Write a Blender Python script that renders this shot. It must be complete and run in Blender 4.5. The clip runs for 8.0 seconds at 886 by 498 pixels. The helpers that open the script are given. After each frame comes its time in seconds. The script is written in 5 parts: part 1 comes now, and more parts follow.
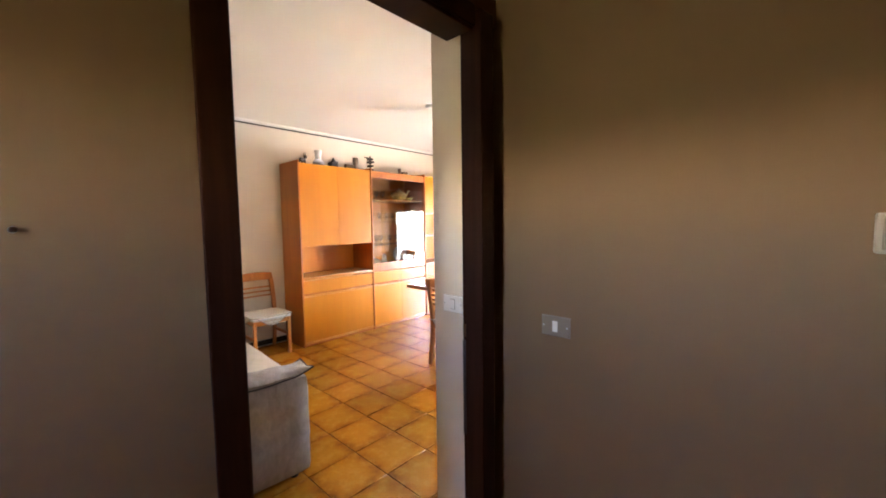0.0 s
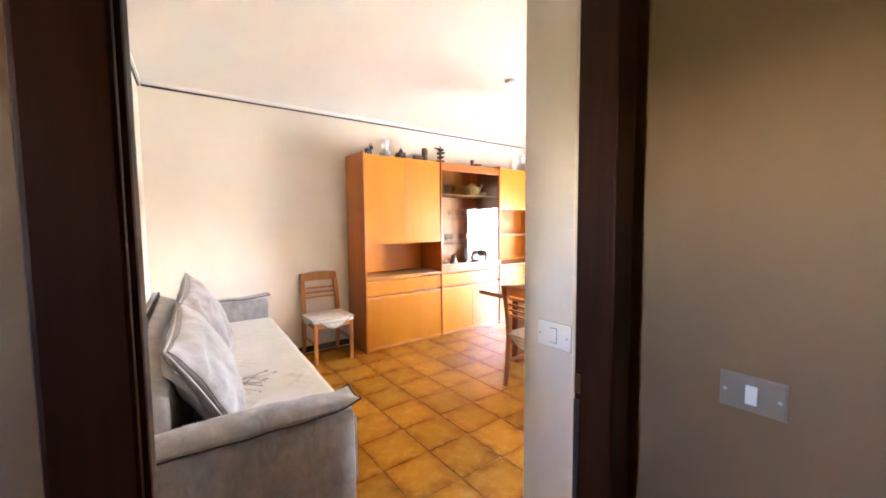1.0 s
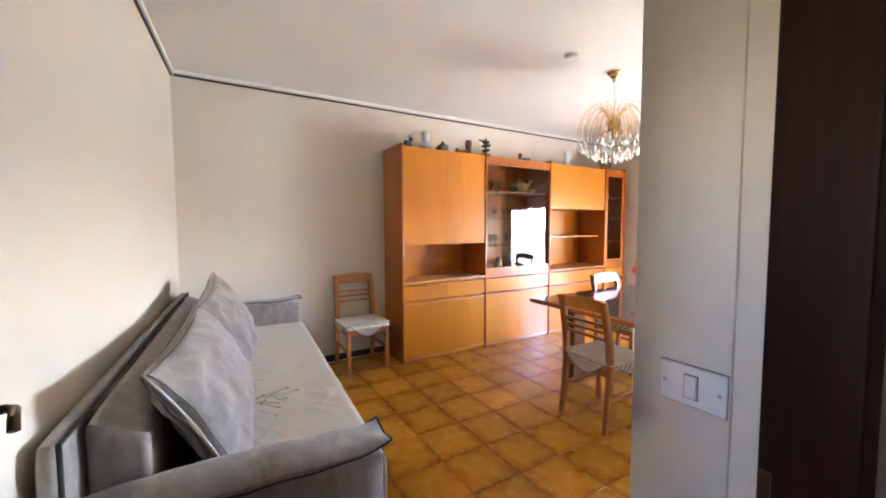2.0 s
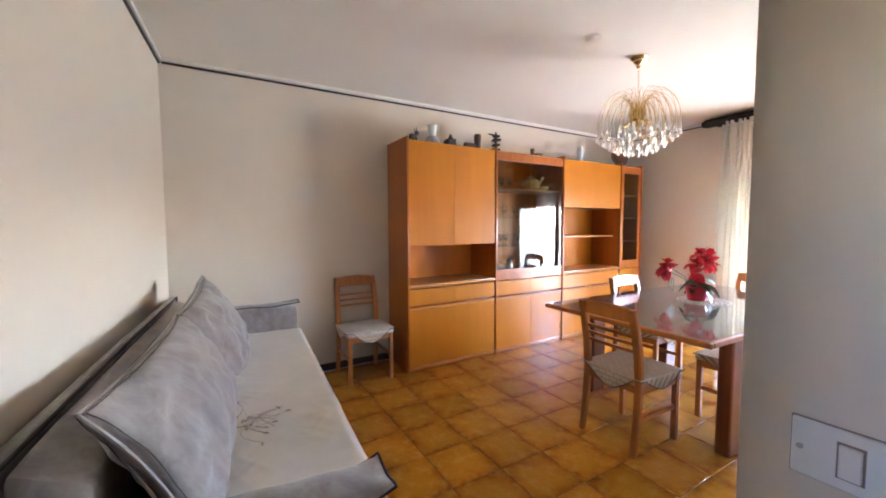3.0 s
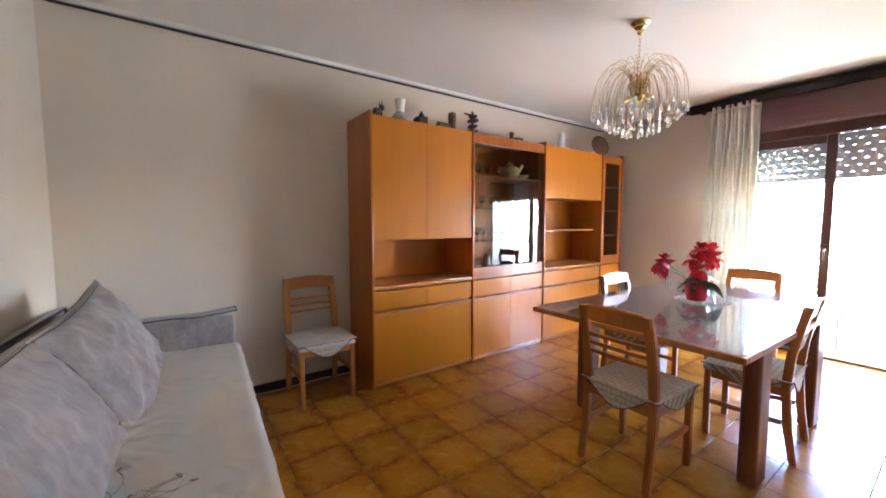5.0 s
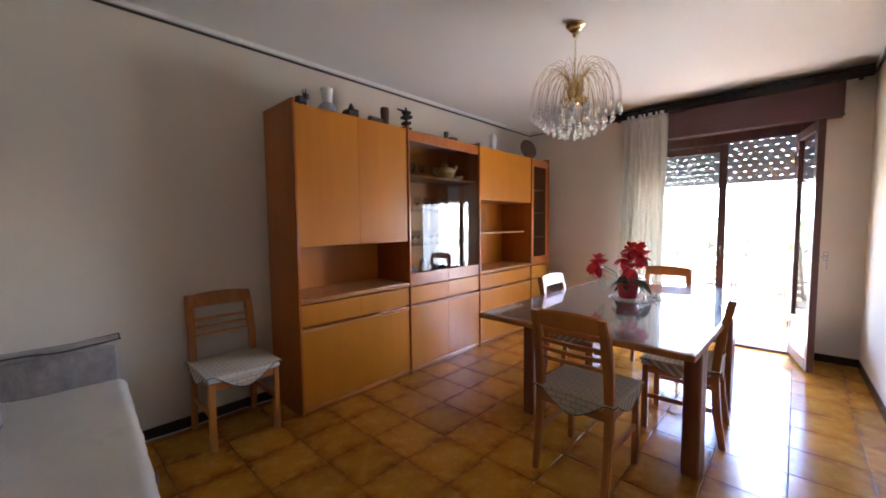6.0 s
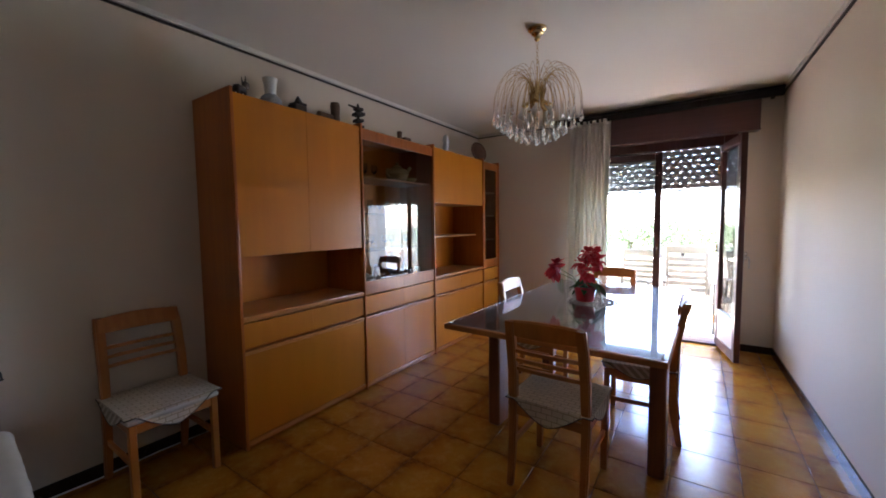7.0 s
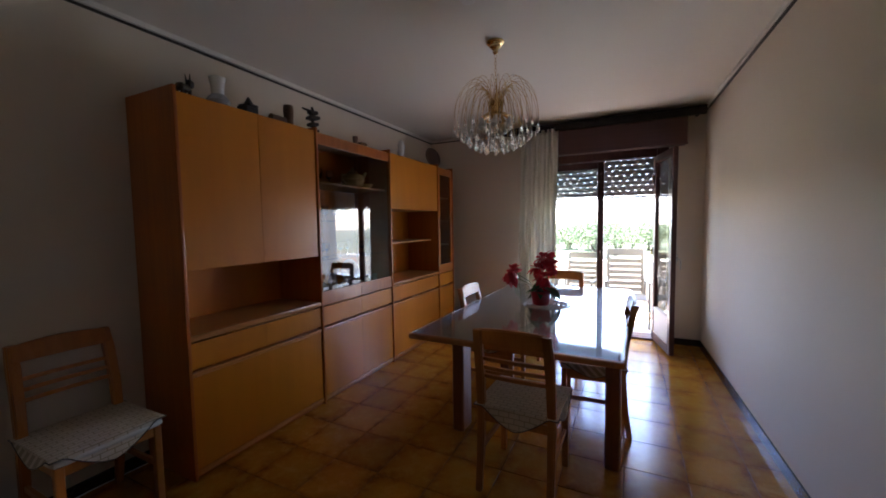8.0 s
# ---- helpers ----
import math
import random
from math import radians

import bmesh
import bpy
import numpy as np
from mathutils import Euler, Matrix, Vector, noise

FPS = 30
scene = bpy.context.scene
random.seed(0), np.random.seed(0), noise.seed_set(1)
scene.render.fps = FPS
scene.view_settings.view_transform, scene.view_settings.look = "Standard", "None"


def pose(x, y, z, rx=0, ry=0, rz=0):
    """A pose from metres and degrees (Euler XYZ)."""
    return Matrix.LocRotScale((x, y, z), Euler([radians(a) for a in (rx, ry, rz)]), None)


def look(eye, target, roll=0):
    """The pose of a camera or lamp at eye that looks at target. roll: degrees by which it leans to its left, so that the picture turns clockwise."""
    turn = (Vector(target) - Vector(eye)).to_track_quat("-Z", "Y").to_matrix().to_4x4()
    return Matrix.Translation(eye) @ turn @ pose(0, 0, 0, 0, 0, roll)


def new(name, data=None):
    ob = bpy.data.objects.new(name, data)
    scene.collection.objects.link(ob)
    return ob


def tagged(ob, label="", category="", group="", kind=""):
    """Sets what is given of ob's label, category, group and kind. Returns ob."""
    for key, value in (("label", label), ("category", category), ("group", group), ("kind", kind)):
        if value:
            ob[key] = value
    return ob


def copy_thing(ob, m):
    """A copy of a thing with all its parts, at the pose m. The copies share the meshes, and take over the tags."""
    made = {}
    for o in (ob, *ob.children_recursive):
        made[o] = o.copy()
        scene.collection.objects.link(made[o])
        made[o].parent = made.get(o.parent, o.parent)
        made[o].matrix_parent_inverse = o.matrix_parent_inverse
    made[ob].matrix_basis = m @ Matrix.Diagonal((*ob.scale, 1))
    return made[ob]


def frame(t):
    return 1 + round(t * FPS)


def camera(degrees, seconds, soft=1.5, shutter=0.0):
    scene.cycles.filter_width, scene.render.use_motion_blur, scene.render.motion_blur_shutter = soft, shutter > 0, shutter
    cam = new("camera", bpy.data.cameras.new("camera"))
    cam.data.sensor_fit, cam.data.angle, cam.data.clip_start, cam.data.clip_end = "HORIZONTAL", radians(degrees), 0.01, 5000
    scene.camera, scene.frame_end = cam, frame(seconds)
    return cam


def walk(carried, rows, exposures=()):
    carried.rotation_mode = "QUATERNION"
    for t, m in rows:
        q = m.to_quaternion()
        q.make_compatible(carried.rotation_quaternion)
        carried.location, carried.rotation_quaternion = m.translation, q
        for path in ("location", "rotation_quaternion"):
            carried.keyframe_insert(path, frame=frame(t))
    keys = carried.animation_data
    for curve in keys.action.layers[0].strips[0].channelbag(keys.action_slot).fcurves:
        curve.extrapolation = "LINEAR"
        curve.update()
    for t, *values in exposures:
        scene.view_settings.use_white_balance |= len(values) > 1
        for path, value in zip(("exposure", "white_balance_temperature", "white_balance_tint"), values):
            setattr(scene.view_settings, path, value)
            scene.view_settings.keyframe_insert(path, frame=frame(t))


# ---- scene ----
cam = camera(99.1, 8.0, soft=1.8)
PATH = [
    (0, (0.441, 0.076, 1.476), (-0.909, 1.545, 1.336), -0.8),
    (0.5, (0.226, 0.262, 1.462), (-1.246, 1.608, 1.323), -0.8),
    (1, (0.003, 0.432, 1.446), (-1.594, 1.627, 1.308), -0.5),
    (1.5, (-0.2, 0.559, 1.425), (-1.889, 1.622, 1.291), -0.6),
    (2.8, (-0.54, 0.684, 1.394), (-2.26, 1.696, 1.275), -0.1),
    (3, (-0.584, 0.716, 1.399), (-2.308, 1.724, 1.277), -0.2),
    (3.5, (-0.685, 0.799, 1.392), (-2.408, 1.806, 1.266), -0.1),
    (4, (-0.802, 0.875, 1.369), (-2.526, 1.88, 1.241), -0.2),
    (4.2, (-0.855, 0.896, 1.358), (-2.578, 1.904, 1.235), -0.1),
    (5.3, (-1.108, 0.959, 1.369), (-2.653, 2.221, 1.227), -0.3),
    (5.5, (-1.168, 0.974, 1.353), (-2.647, 2.314, 1.225), -0.5),
    (6, (-1.271, 0.995, 1.361), (-2.635, 2.452, 1.23), -0.6),
    (6.5, (-1.39, 1.009, 1.383), (-2.644, 2.561, 1.245), -0.6),
    (7, (-1.489, 1.015, 1.405), (-2.603, 2.67, 1.269), -0.7),
    (7.5, (-1.56, 0.995, 1.43), (-2.547, 2.73, 1.295), -0.7),
    (8, (-1.582, 0.969, 1.449), (-2.456, 2.763, 1.32), -0.9),
]
# the clip's camera darkens its picture as it turns to the window
EXPOSURES = [(0.0, 7.8, 7000, 27), (0.5, 8.15, 6800, 27), (1.0, 8.2, 6550, 26), (1.5, 7.77, 6250, 25), (3.0, 7.0, 6150, 26), (3.5, 6.9, 6150, 26), (4.2, 6.78, 6100, 26),
             (5.5, 6.35, 6150, 27), (6.0, 5.95, 6120, 28), (6.5, 5.57, 6120, 28), (7.0, 5.05, 6120, 28), (7.5, 4.67, 6120, 28), (8.0, 4.35, 6120, 28)]
walk(cam, [(t, look(eye, target, roll)) for t, eye, target, roll in PATH], EXPOSURES)

# ---- world, sun, large lights ----
world = bpy.data.worlds.new("sky_world")
scene.world = world
world.use_nodes = True
wn = world.node_tree.nodes
sky = wn.new("ShaderNodeTexSky")
sky.sky_type = "NISHITA"
sky.sun_disc = False
SUN_UP, SUN_ROUND = radians(62), radians(26)
sky.sun_elevation, sky.sun_rotation = SUN_UP, SUN_ROUND
sky.air_density, sky.dust_density, sky.ozone_density = 1.0, 0.3, 2.5
world.node_tree.links.new(sky.outputs[0], wn["Background"].inputs[0])
wn["Background"].inputs[1].default_value = 0.15

sun = new("sun", bpy.data.lights.new("sun", "SUN"))
sun.data.energy, sun.data.angle, sun.data.color = 5.0, radians(0.5), (1.0, 0.95, 0.86)
sun.matrix_world = look((30 * math.sin(SUN_ROUND) * math.cos(SUN_UP), 30 * math.cos(SUN_ROUND) * math.cos(SUN_UP), 30 * math.sin(SUN_UP)), (0, 0, 0))


def area_lamp(name, x, y, z, w, h, watts, colour, toward):
    lamp = new(name, bpy.data.lights.new(name, "AREA"))
    lamp.data.shape, lamp.data.size, lamp.data.size_y = "RECTANGLE", w, h
    lamp.data.energy, lamp.data.color = watts, colour
    lamp.matrix_world = look((x, y, z), (x + toward[0], y + toward[1], z + toward[2]))
    return lamp


area_lamp("balcony_daylight", -1.92, 6.32, 0.93, 1.6, 1.6, 0.75, (0.72, 0.90, 1.0), (-0.70, -1, -0.05)).data.spread = radians(118)
# added warm fill lamp that lights the hall; no such source is known
area_lamp("hall_daylight", 0.0, -1.28, 1.65, 0.3, 0.3, 0.028, (1.0, 0.58, 0.28), (0.15, 1, 0))

# ---- materials ----


class Nodes:
    """A short way to write a node material."""

    def __init__(self, name):
        self.mat = bpy.data.materials.new(name)
        self.mat.use_nodes = True
        self.tree = self.mat.node_tree
        self.bsdf = self.tree.nodes["Principled BSDF"]
        self.out = self.tree.nodes["Material Output"]

    def add(self, kind, **values):
        n = self.tree.nodes.new(kind)
        for k, v in values.items():
            n.inputs[k.replace("_", " ")].default_value = v
        return n

    def link(self, a, b):
        self.tree.links.new(a, b)

    def set(self, **values):
        for k, v in values.items():
            self.bsdf.inputs[k.replace("_", " ")].default_value = v

    def coords(self, scale=(1, 1, 1), kind="Object"):
        t = self.tree.nodes.new("ShaderNodeTexCoord")
        m = self.tree.nodes.new("ShaderNodeMapping")
        m.inputs["Scale"].default_value = scale
        self.link(t.outputs[kind], m.inputs["Vector"])
        return m.outputs[0]

    def noise(self, vec, scale, detail=4.0, rough=0.55):
        n = self.add("ShaderNodeTexNoise", Scale=scale, Detail=detail, Roughness=rough)
        self.link(vec, n.inputs["Vector"])
        return n.outputs["Fac"]

    def ramp(self, fac, stops):
        r = self.tree.nodes.new("ShaderNodeValToRGB")
        e = r.color_ramp.elements
        while len(e) < len(stops):
            e.new(0.5)
        for el, (p, c) in zip(e, stops):
            el.position, el.color = p, (*c, 1)
        self.link(fac, r.inputs[0])
        return r.outputs[0]

    def mix(self, fac, a, b, blend="MIX"):
        m = self.tree.nodes.new("ShaderNodeMix")
        m.data_type, m.blend_type = "RGBA", blend
        for value, i in ((fac, 0), (a, 6), (b, 7)):
            if hasattr(value, "is_output"):
                self.link(value, m.inputs[i])
            else:
                m.inputs[i].default_value = value if i == 0 else (*value, 1)
        return m.outputs[2]

    def math(self, op, a, b=0.0):
        m = self.tree.nodes.new("ShaderNodeMath")
        m.operation = op
        for i, v in enumerate((a, b)):
            if hasattr(v, "is_output"):
                self.link(v, m.inputs[i])
            else:
                m.inputs[i].default_value = v
        return m.outputs[0]

    def colour(self, c):
        self.link(c, self.bsdf.inputs["Base Color"])

    def rough(self, f, lo, hi):
        r = self.add("ShaderNodeMapRange", To_Min=lo, To_Max=hi)
        self.link(f, r.inputs[0])
        self.link(r.outputs[0], self.bsdf.inputs["Roughness"])

    def bump(self, fac, strength=0.2, distance=0.002):
        b = self.add("ShaderNodeBump", Strength=strength, Distance=distance)
        self.link(fac, b.inputs["Height"])
        self.link(b.outputs[0], self.bsdf.inputs["Normal"])


def plaster(name, base, low):
    n = Nodes(name)
    v = n.coords()
    big, fine = n.noise(v, 1.1, 5), n.noise(v, 140, 3)
    n.colour(n.mix(n.math("MULTIPLY", big, 0.55), base, low))
    n.set(Roughness=0.75)
    n.bump(fine, 0.15, 0.001)
    return n.mat


def wood(name, dark, mid, light, along=(1, 1, 0.06), rough=(0.28, 0.42), coat=0.0, scale=9.0, vary=0.25, streak=0.55):
    n = Nodes(name)
    v = n.coords(along)
    info = n.tree.nodes.new("ShaderNodeObjectInfo")
    shift = n.tree.nodes.new("ShaderNodeVectorMath")
    n.link(v, shift.inputs[0])
    comb = n.tree.nodes.new("ShaderNodeCombineXYZ")
    for i in range(3):
        n.link(n.math("MULTIPLY", info.outputs["Random"], 7.0 + 3 * i), comb.inputs[i])
    n.link(comb.outputs[0], shift.inputs[1])
    v = shift.outputs[0]
    grain = n.noise(v, scale * 4, 6, 0.65)
    cloud = n.noise(v, scale * 0.5, 3)
    both = n.math("ADD", n.math("MULTIPLY", grain, streak), n.math("MULTIPLY", cloud, 1.0 - streak))
    c = n.ramp(both, [(0.30, dark), (0.5, mid), (0.72, light)])
    shade = n.math("ADD", n.math("MULTIPLY", info.outputs["Random"], vary), 1.0 - vary / 2)
    hsv = n.tree.nodes.new("ShaderNodeHueSaturation")
    n.link(c, hsv.inputs["Color"])
    n.link(shade, hsv.inputs["Value"])
    n.colour(hsv.outputs[0])
    n.rough(grain, *rough)
    n.set(Coat_Weight=coat, Coat_Roughness=0.12)
    n.bump(grain, 0.08, 0.0006)
    return n.mat


def cloth(name, base, low, weave=900, sheen=0.3, big=5.0, rough=0.85):
    n = Nodes(name)
    v = n.coords()
    cloud, thread = n.noise(v, big, 6, 0.68), n.noise(v, weave, 2)
    n.colour(n.mix(n.ramp(cloud, [(0.35, (0, 0, 0)), (0.68, (1, 1, 1))]), low, base))
    n.set(Roughness=rough, Sheen_Weight=sheen, Sheen_Roughness=0.4)
    n.bump(n.math("ADD", thread, n.math("MULTIPLY", cloud, 2.0)), 0.25, 0.002)
    return n.mat


def velvet(name, base, low):
    """Crushed velvet: pile brushed this way and that in soft patches."""
    n = Nodes(name)
    v = n.coords((1, 1, 0.55))
    warp = n.noise(v, 5.0, 3)
    shift = n.tree.nodes.new("ShaderNodeVectorMath")
    scaled = n.tree.nodes.new("ShaderNodeCombineXYZ")
    for i in range(3):
        n.link(n.math("MULTIPLY", warp, 0.18), scaled.inputs[i])
    n.link(v, shift.inputs[0])
    n.link(scaled.outputs[0], shift.inputs[1])
    patch, streak = n.noise(shift.outputs[0], 7.0, 6, 0.7), n.noise(shift.outputs[0], 26.0, 4, 0.6)
    both = n.math("ADD", n.math("MULTIPLY", patch, 0.65), n.math("MULTIPLY", streak, 0.35))
    n.colour(n.ramp(both, [(0.36, low), (0.5, tuple((a + b) / 2 for a, b in zip(low, base))), (0.62, base)]))
    n.rough(both, 0.65, 0.9)
    n.set(Sheen_Weight=0.4, Sheen_Roughness=0.35)
    n.bump(n.math("ADD", n.noise(v, 700, 2), n.math("MULTIPLY", both, 5.0)), 0.35, 0.004)
    return n.mat


def plain(name, colour, rough=0.5, metal=0.0, coat=0.0, mottled=0.2, scale=40, **more):
    n = Nodes(name)
    f = n.noise(n.coords(), scale, 4)
    n.colour(n.mix(n.math("MULTIPLY", f, mottled * 2), colour, tuple(c * 0.6 for c in colour)))
    n.set(Metallic=metal, Coat_Weight=coat, **more)
    n.rough(f, max(0.02, rough - 0.08), rough + 0.08)
    return n.mat


def pane_glass(name, tint, gloss=1.0, haze=0.01):
    """Thin glass: clear straight through, with a mirror sheen that grows at a slant."""
    n = Nodes(name)
    clear = n.tree.nodes.new("ShaderNodeBsdfTransparent")
    clear.inputs[0].default_value = (*tint, 1)
    shine = n.tree.nodes.new("ShaderNodeBsdfGlossy")
    shine.inputs["Roughness"].default_value = haze
    slant = n.add("ShaderNodeLayerWeight", Blend=0.5)
    sheen = n.math("ADD", n.math("MULTIPLY", n.math("POWER", slant.outputs["Facing"], 5.0), 0.96), 0.04)
    mix = n.tree.nodes.new("ShaderNodeMixShader")
    n.link(n.math("MINIMUM", n.math("MULTIPLY", sheen, gloss), 1.0), mix.inputs[0])
    n.link(clear.outputs[0], mix.inputs[1])
    n.link(shine.outputs[0], mix.inputs[2])
    n.link(mix.outputs[0], n.out.inputs[0])
    return n.mat


def tile_glaze():
    """Ochre glaze, brown and cloudy towards the rim of each tile."""
    n = Nodes("tile_glaze")
    t = n.tree.nodes.new("ShaderNodeTexCoord")
    info = n.tree.nodes.new("ShaderNodeObjectInfo")
    sep = n.tree.nodes.new("ShaderNodeSeparateXYZ")
    n.link(t.outputs["Object"], sep.inputs[0])
    comb = n.tree.nodes.new("ShaderNodeCombineXYZ")
    n.link(n.math("ADD", sep.outputs[0], n.math("MULTIPLY", info.outputs["Random"], 9.0)), comb.inputs[0])
    n.link(n.math("ADD", sep.outputs[1], n.math("MULTIPLY", info.outputs["Random"], 31.0)), comb.inputs[1])
    cloud = n.noise(comb.outputs[0], 7.0, 5, 0.6)
    fine = n.noise(comb.outputs[0], 60.0, 3)
    rim = n.math("MAXIMUM", n.math("ABSOLUTE", sep.outputs[0]), n.math("ABSOLUTE", sep.outputs[1]))
    worn = n.math("ADD", n.math("MULTIPLY", rim, 5.6), n.math("MULTIPLY", n.math("SUBTRACT", cloud, 0.5), 1.3))
    c = n.ramp(worn, [(0.36, (0.53, 0.220, 0.018)), (0.72, (0.46, 0.168, 0.011)), (0.94, (0.33, 0.108, 0.008)), (1.0, (0.24, 0.075, 0.007))])
    c = n.mix(n.math("MULTIPLY", fine, 0.35), c, (0.24, 0.11, 0.02))
    vein = n.ramp(n.noise(comb.outputs[0], 13.0, 6, 0.65), [(0.48, (0, 0, 0)), (0.66, (0.36, 0.36, 0.36))])
    c = n.mix(vein, c, (0.62, 0.34, 0.065))
    hsv = n.tree.nodes.new("ShaderNodeHueSaturation")
    n.link(c, hsv.inputs["Color"])
    n.link(n.math("ADD", n.math("MULTIPLY", info.outputs["Random"], 0.30), 0.85), hsv.inputs["Value"])
    n.colour(hsv.outputs[0])
    n.rough(cloud, 0.12, 0.24)
    n.set(Specular_IOR_Level=0.38)
    n.bump(n.math("ADD", cloud, n.math("MULTIPLY", fine, 0.3)), 0.09, 0.003)
    return n.mat


def seat_fabric():
    """Cream cover woven with a basket lattice."""
    n = Nodes("seat_fabric")
    t = n.tree.nodes.new("ShaderNodeTexCoord")
    sep = n.tree.nodes.new("ShaderNodeSeparateXYZ")
    n.link(t.outputs["Object"], sep.inputs[0])
    comb = n.tree.nodes.new("ShaderNodeCombineXYZ")
    n.link(sep.outputs[0], comb.inputs[0])
    n.link(n.math("SUBTRACT", sep.outputs[1], sep.outputs[2]), comb.inputs[1])
    v = comb.outputs[0]
    b = n.tree.nodes.new("ShaderNodeTexBrick")
    b.inputs["Color1"].default_value = (0.62, 0.52, 0.39, 1)
    b.inputs["Color2"].default_value = (0.56, 0.46, 0.335, 1)
    b.inputs["Mortar"].default_value = (0.34, 0.26, 0.165, 1)
    b.inputs["Scale"].default_value = 9.0
    b.inputs["Mortar Size"].default_value = 0.022
    b.inputs["Brick Width"].default_value = 0.5
    b.inputs["Row Height"].default_value = 0.25
    n.link(v, b.inputs["Vector"])
    n.colour(b.outputs["Color"])
    n.set(Roughness=0.85, Sheen_Weight=0.2)
    n.bump(n.noise(v, 600, 2), 0.2, 0.001)
    return n.mat


M_WALL = plaster("wall_paint", (0.74, 0.645, 0.54), (0.66, 0.56, 0.455))
M_CEIL = plaster("ceiling_paint", (0.78, 0.735, 0.67), (0.72, 0.67, 0.60))
# brown set far below the room's paint, carrying the hall's dimness in its colour
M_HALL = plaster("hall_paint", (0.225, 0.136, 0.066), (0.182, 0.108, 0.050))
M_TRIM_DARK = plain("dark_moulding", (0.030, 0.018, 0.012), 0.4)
M_TRIM_LIGHT = plain("white_moulding", (0.80, 0.76, 0.70), 0.5, mottled=0.08)
M_SKIRT = plain("skirting_tile", (0.035, 0.018, 0.012), 0.25)
M_GROUT = plain("grout", (0.22, 0.115, 0.040), 0.85, scale=120)
M_TILE = tile_glaze()
M_CHERRY = wood("cherry_veneer", (0.49, 0.148, 0.006), (0.56, 0.182, 0.008), (0.62, 0.212, 0.011), along=(1, 1, 0.10), rough=(0.26, 0.35), coat=0.08, scale=4.0, vary=0.05, streak=0.25)
M_CHERRY.node_tree.nodes["Principled BSDF"].inputs["Specular IOR Level"].default_value = 0.40
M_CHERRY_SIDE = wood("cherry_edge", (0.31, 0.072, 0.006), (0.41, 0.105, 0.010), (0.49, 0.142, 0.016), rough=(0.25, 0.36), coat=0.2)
M_CHERRY_FLAT = wood("cherry_boards", (0.40, 0.155, 0.036), (0.52, 0.225, 0.058), (0.60, 0.29, 0.085), along=(1, 0.06, 1), coat=0.15)
M_LIP = wood("cherry_lip", (0.42, 0.150, 0.040), (0.52, 0.205, 0.062), (0.58, 0.25, 0.085), along=(1, 0.06, 1), rough=(0.22, 0.32), coat=0.2)
M_BEECH = wood("beech", (0.37, 0.112, 0.018), (0.46, 0.160, 0.028), (0.53, 0.205, 0.045), rough=(0.30, 0.42))
# grey-brown wood, paled so its base colour carries the window's broad sheen
M_TABLE_SHEEN = wood("table_wood", (0.46, 0.42, 0.39), (0.56, 0.52, 0.49), (0.64, 0.60, 0.565), along=(1, 0.06, 1), coat=0.3, vary=0.0)
M_TABLE_LEG = wood("table_leg_wood", (0.12, 0.032, 0.010), (0.19, 0.056, 0.017), (0.25, 0.082, 0.026), coat=0.15)
M_DOOR = wood("dark_door_wood", (0.012, 0.0035, 0.002), (0.024, 0.007, 0.0035), (0.040, 0.012, 0.006), rough=(0.42, 0.58))
M_DOOR.node_tree.nodes["Principled BSDF"].inputs["Specular IOR Level"].default_value = 0.12
M_FRAME = wood("window_wood", (0.050, 0.015, 0.011), (0.078, 0.025, 0.018), (0.11, 0.038, 0.027), rough=(0.3, 0.45), coat=0.1)
M_BOX = wood("shutter_box_wood", (0.075, 0.026, 0.024), (0.098, 0.036, 0.034), (0.12, 0.048, 0.045), along=(0.06, 1, 1), rough=(0.35, 0.5))
M_VELVET = velvet("grey_velvet", (0.385, 0.328, 0.298), (0.225, 0.188, 0.170))
M_PIPING = cloth("velvet_piping", (0.47, 0.42, 0.385), (0.36, 0.315, 0.285))
M_SEAM_SHADE = plain("velvet_seam", (0.115, 0.098, 0.092), 0.85)
M_DARKPIPE = plain("dark_piping", (0.055, 0.045, 0.045), 0.8)
M_SHEET = cloth("cream_sheet", (0.74, 0.685, 0.60), (0.67, 0.61, 0.52), sheen=0.15, big=4.0)
M_MOTIF = plain("printed_twig", (0.33, 0.27, 0.20), 0.9)
M_MOTIF2 = plain("printed_petal", (0.36, 0.30, 0.30), 0.9)
M_CURTAIN = cloth("curtain_linen", (0.80, 0.77, 0.70), (0.74, 0.70, 0.62), sheen=0.1)
thin = M_CURTAIN.node_tree
glow_through = thin.nodes.new("ShaderNodeBsdfTranslucent")
glow_through.inputs[0].default_value = (0.80, 0.76, 0.66, 1)
both_ways = thin.nodes.new("ShaderNodeMixShader")
both_ways.inputs[0].default_value = 0.28
thin.links.new(thin.nodes["Principled BSDF"].outputs[0], both_ways.inputs[1])
thin.links.new(glow_through.outputs[0], both_ways.inputs[2])
thin.links.new(both_ways.outputs[0], thin.nodes["Material Output"].inputs[0])
M_SEAT = seat_fabric()
M_SEATPAD = cloth("white_seat_pad", (0.62, 0.59, 0.53), (0.54, 0.50, 0.44))
M_BRASS = plain("brass", (0.72, 0.53, 0.25), 0.20, metal=1.0)
M_BRONZE = plain("dark_bronze", (0.12, 0.07, 0.035), 0.35, metal=1.0)
M_STEEL = plain("steel", (0.55, 0.54, 0.52), 0.3, metal=1.0)
M_BLACK = plain("blackened_metal", (0.02, 0.017, 0.018), 0.45)
M_RAIL = plain("dark_carved_rail", (0.012, 0.007, 0.008), 0.7, mottled=0.3, scale=90)
M_WHITE_PLASTIC = plain("white_plastic", (0.82, 0.80, 0.76), 0.38, mottled=0.06)
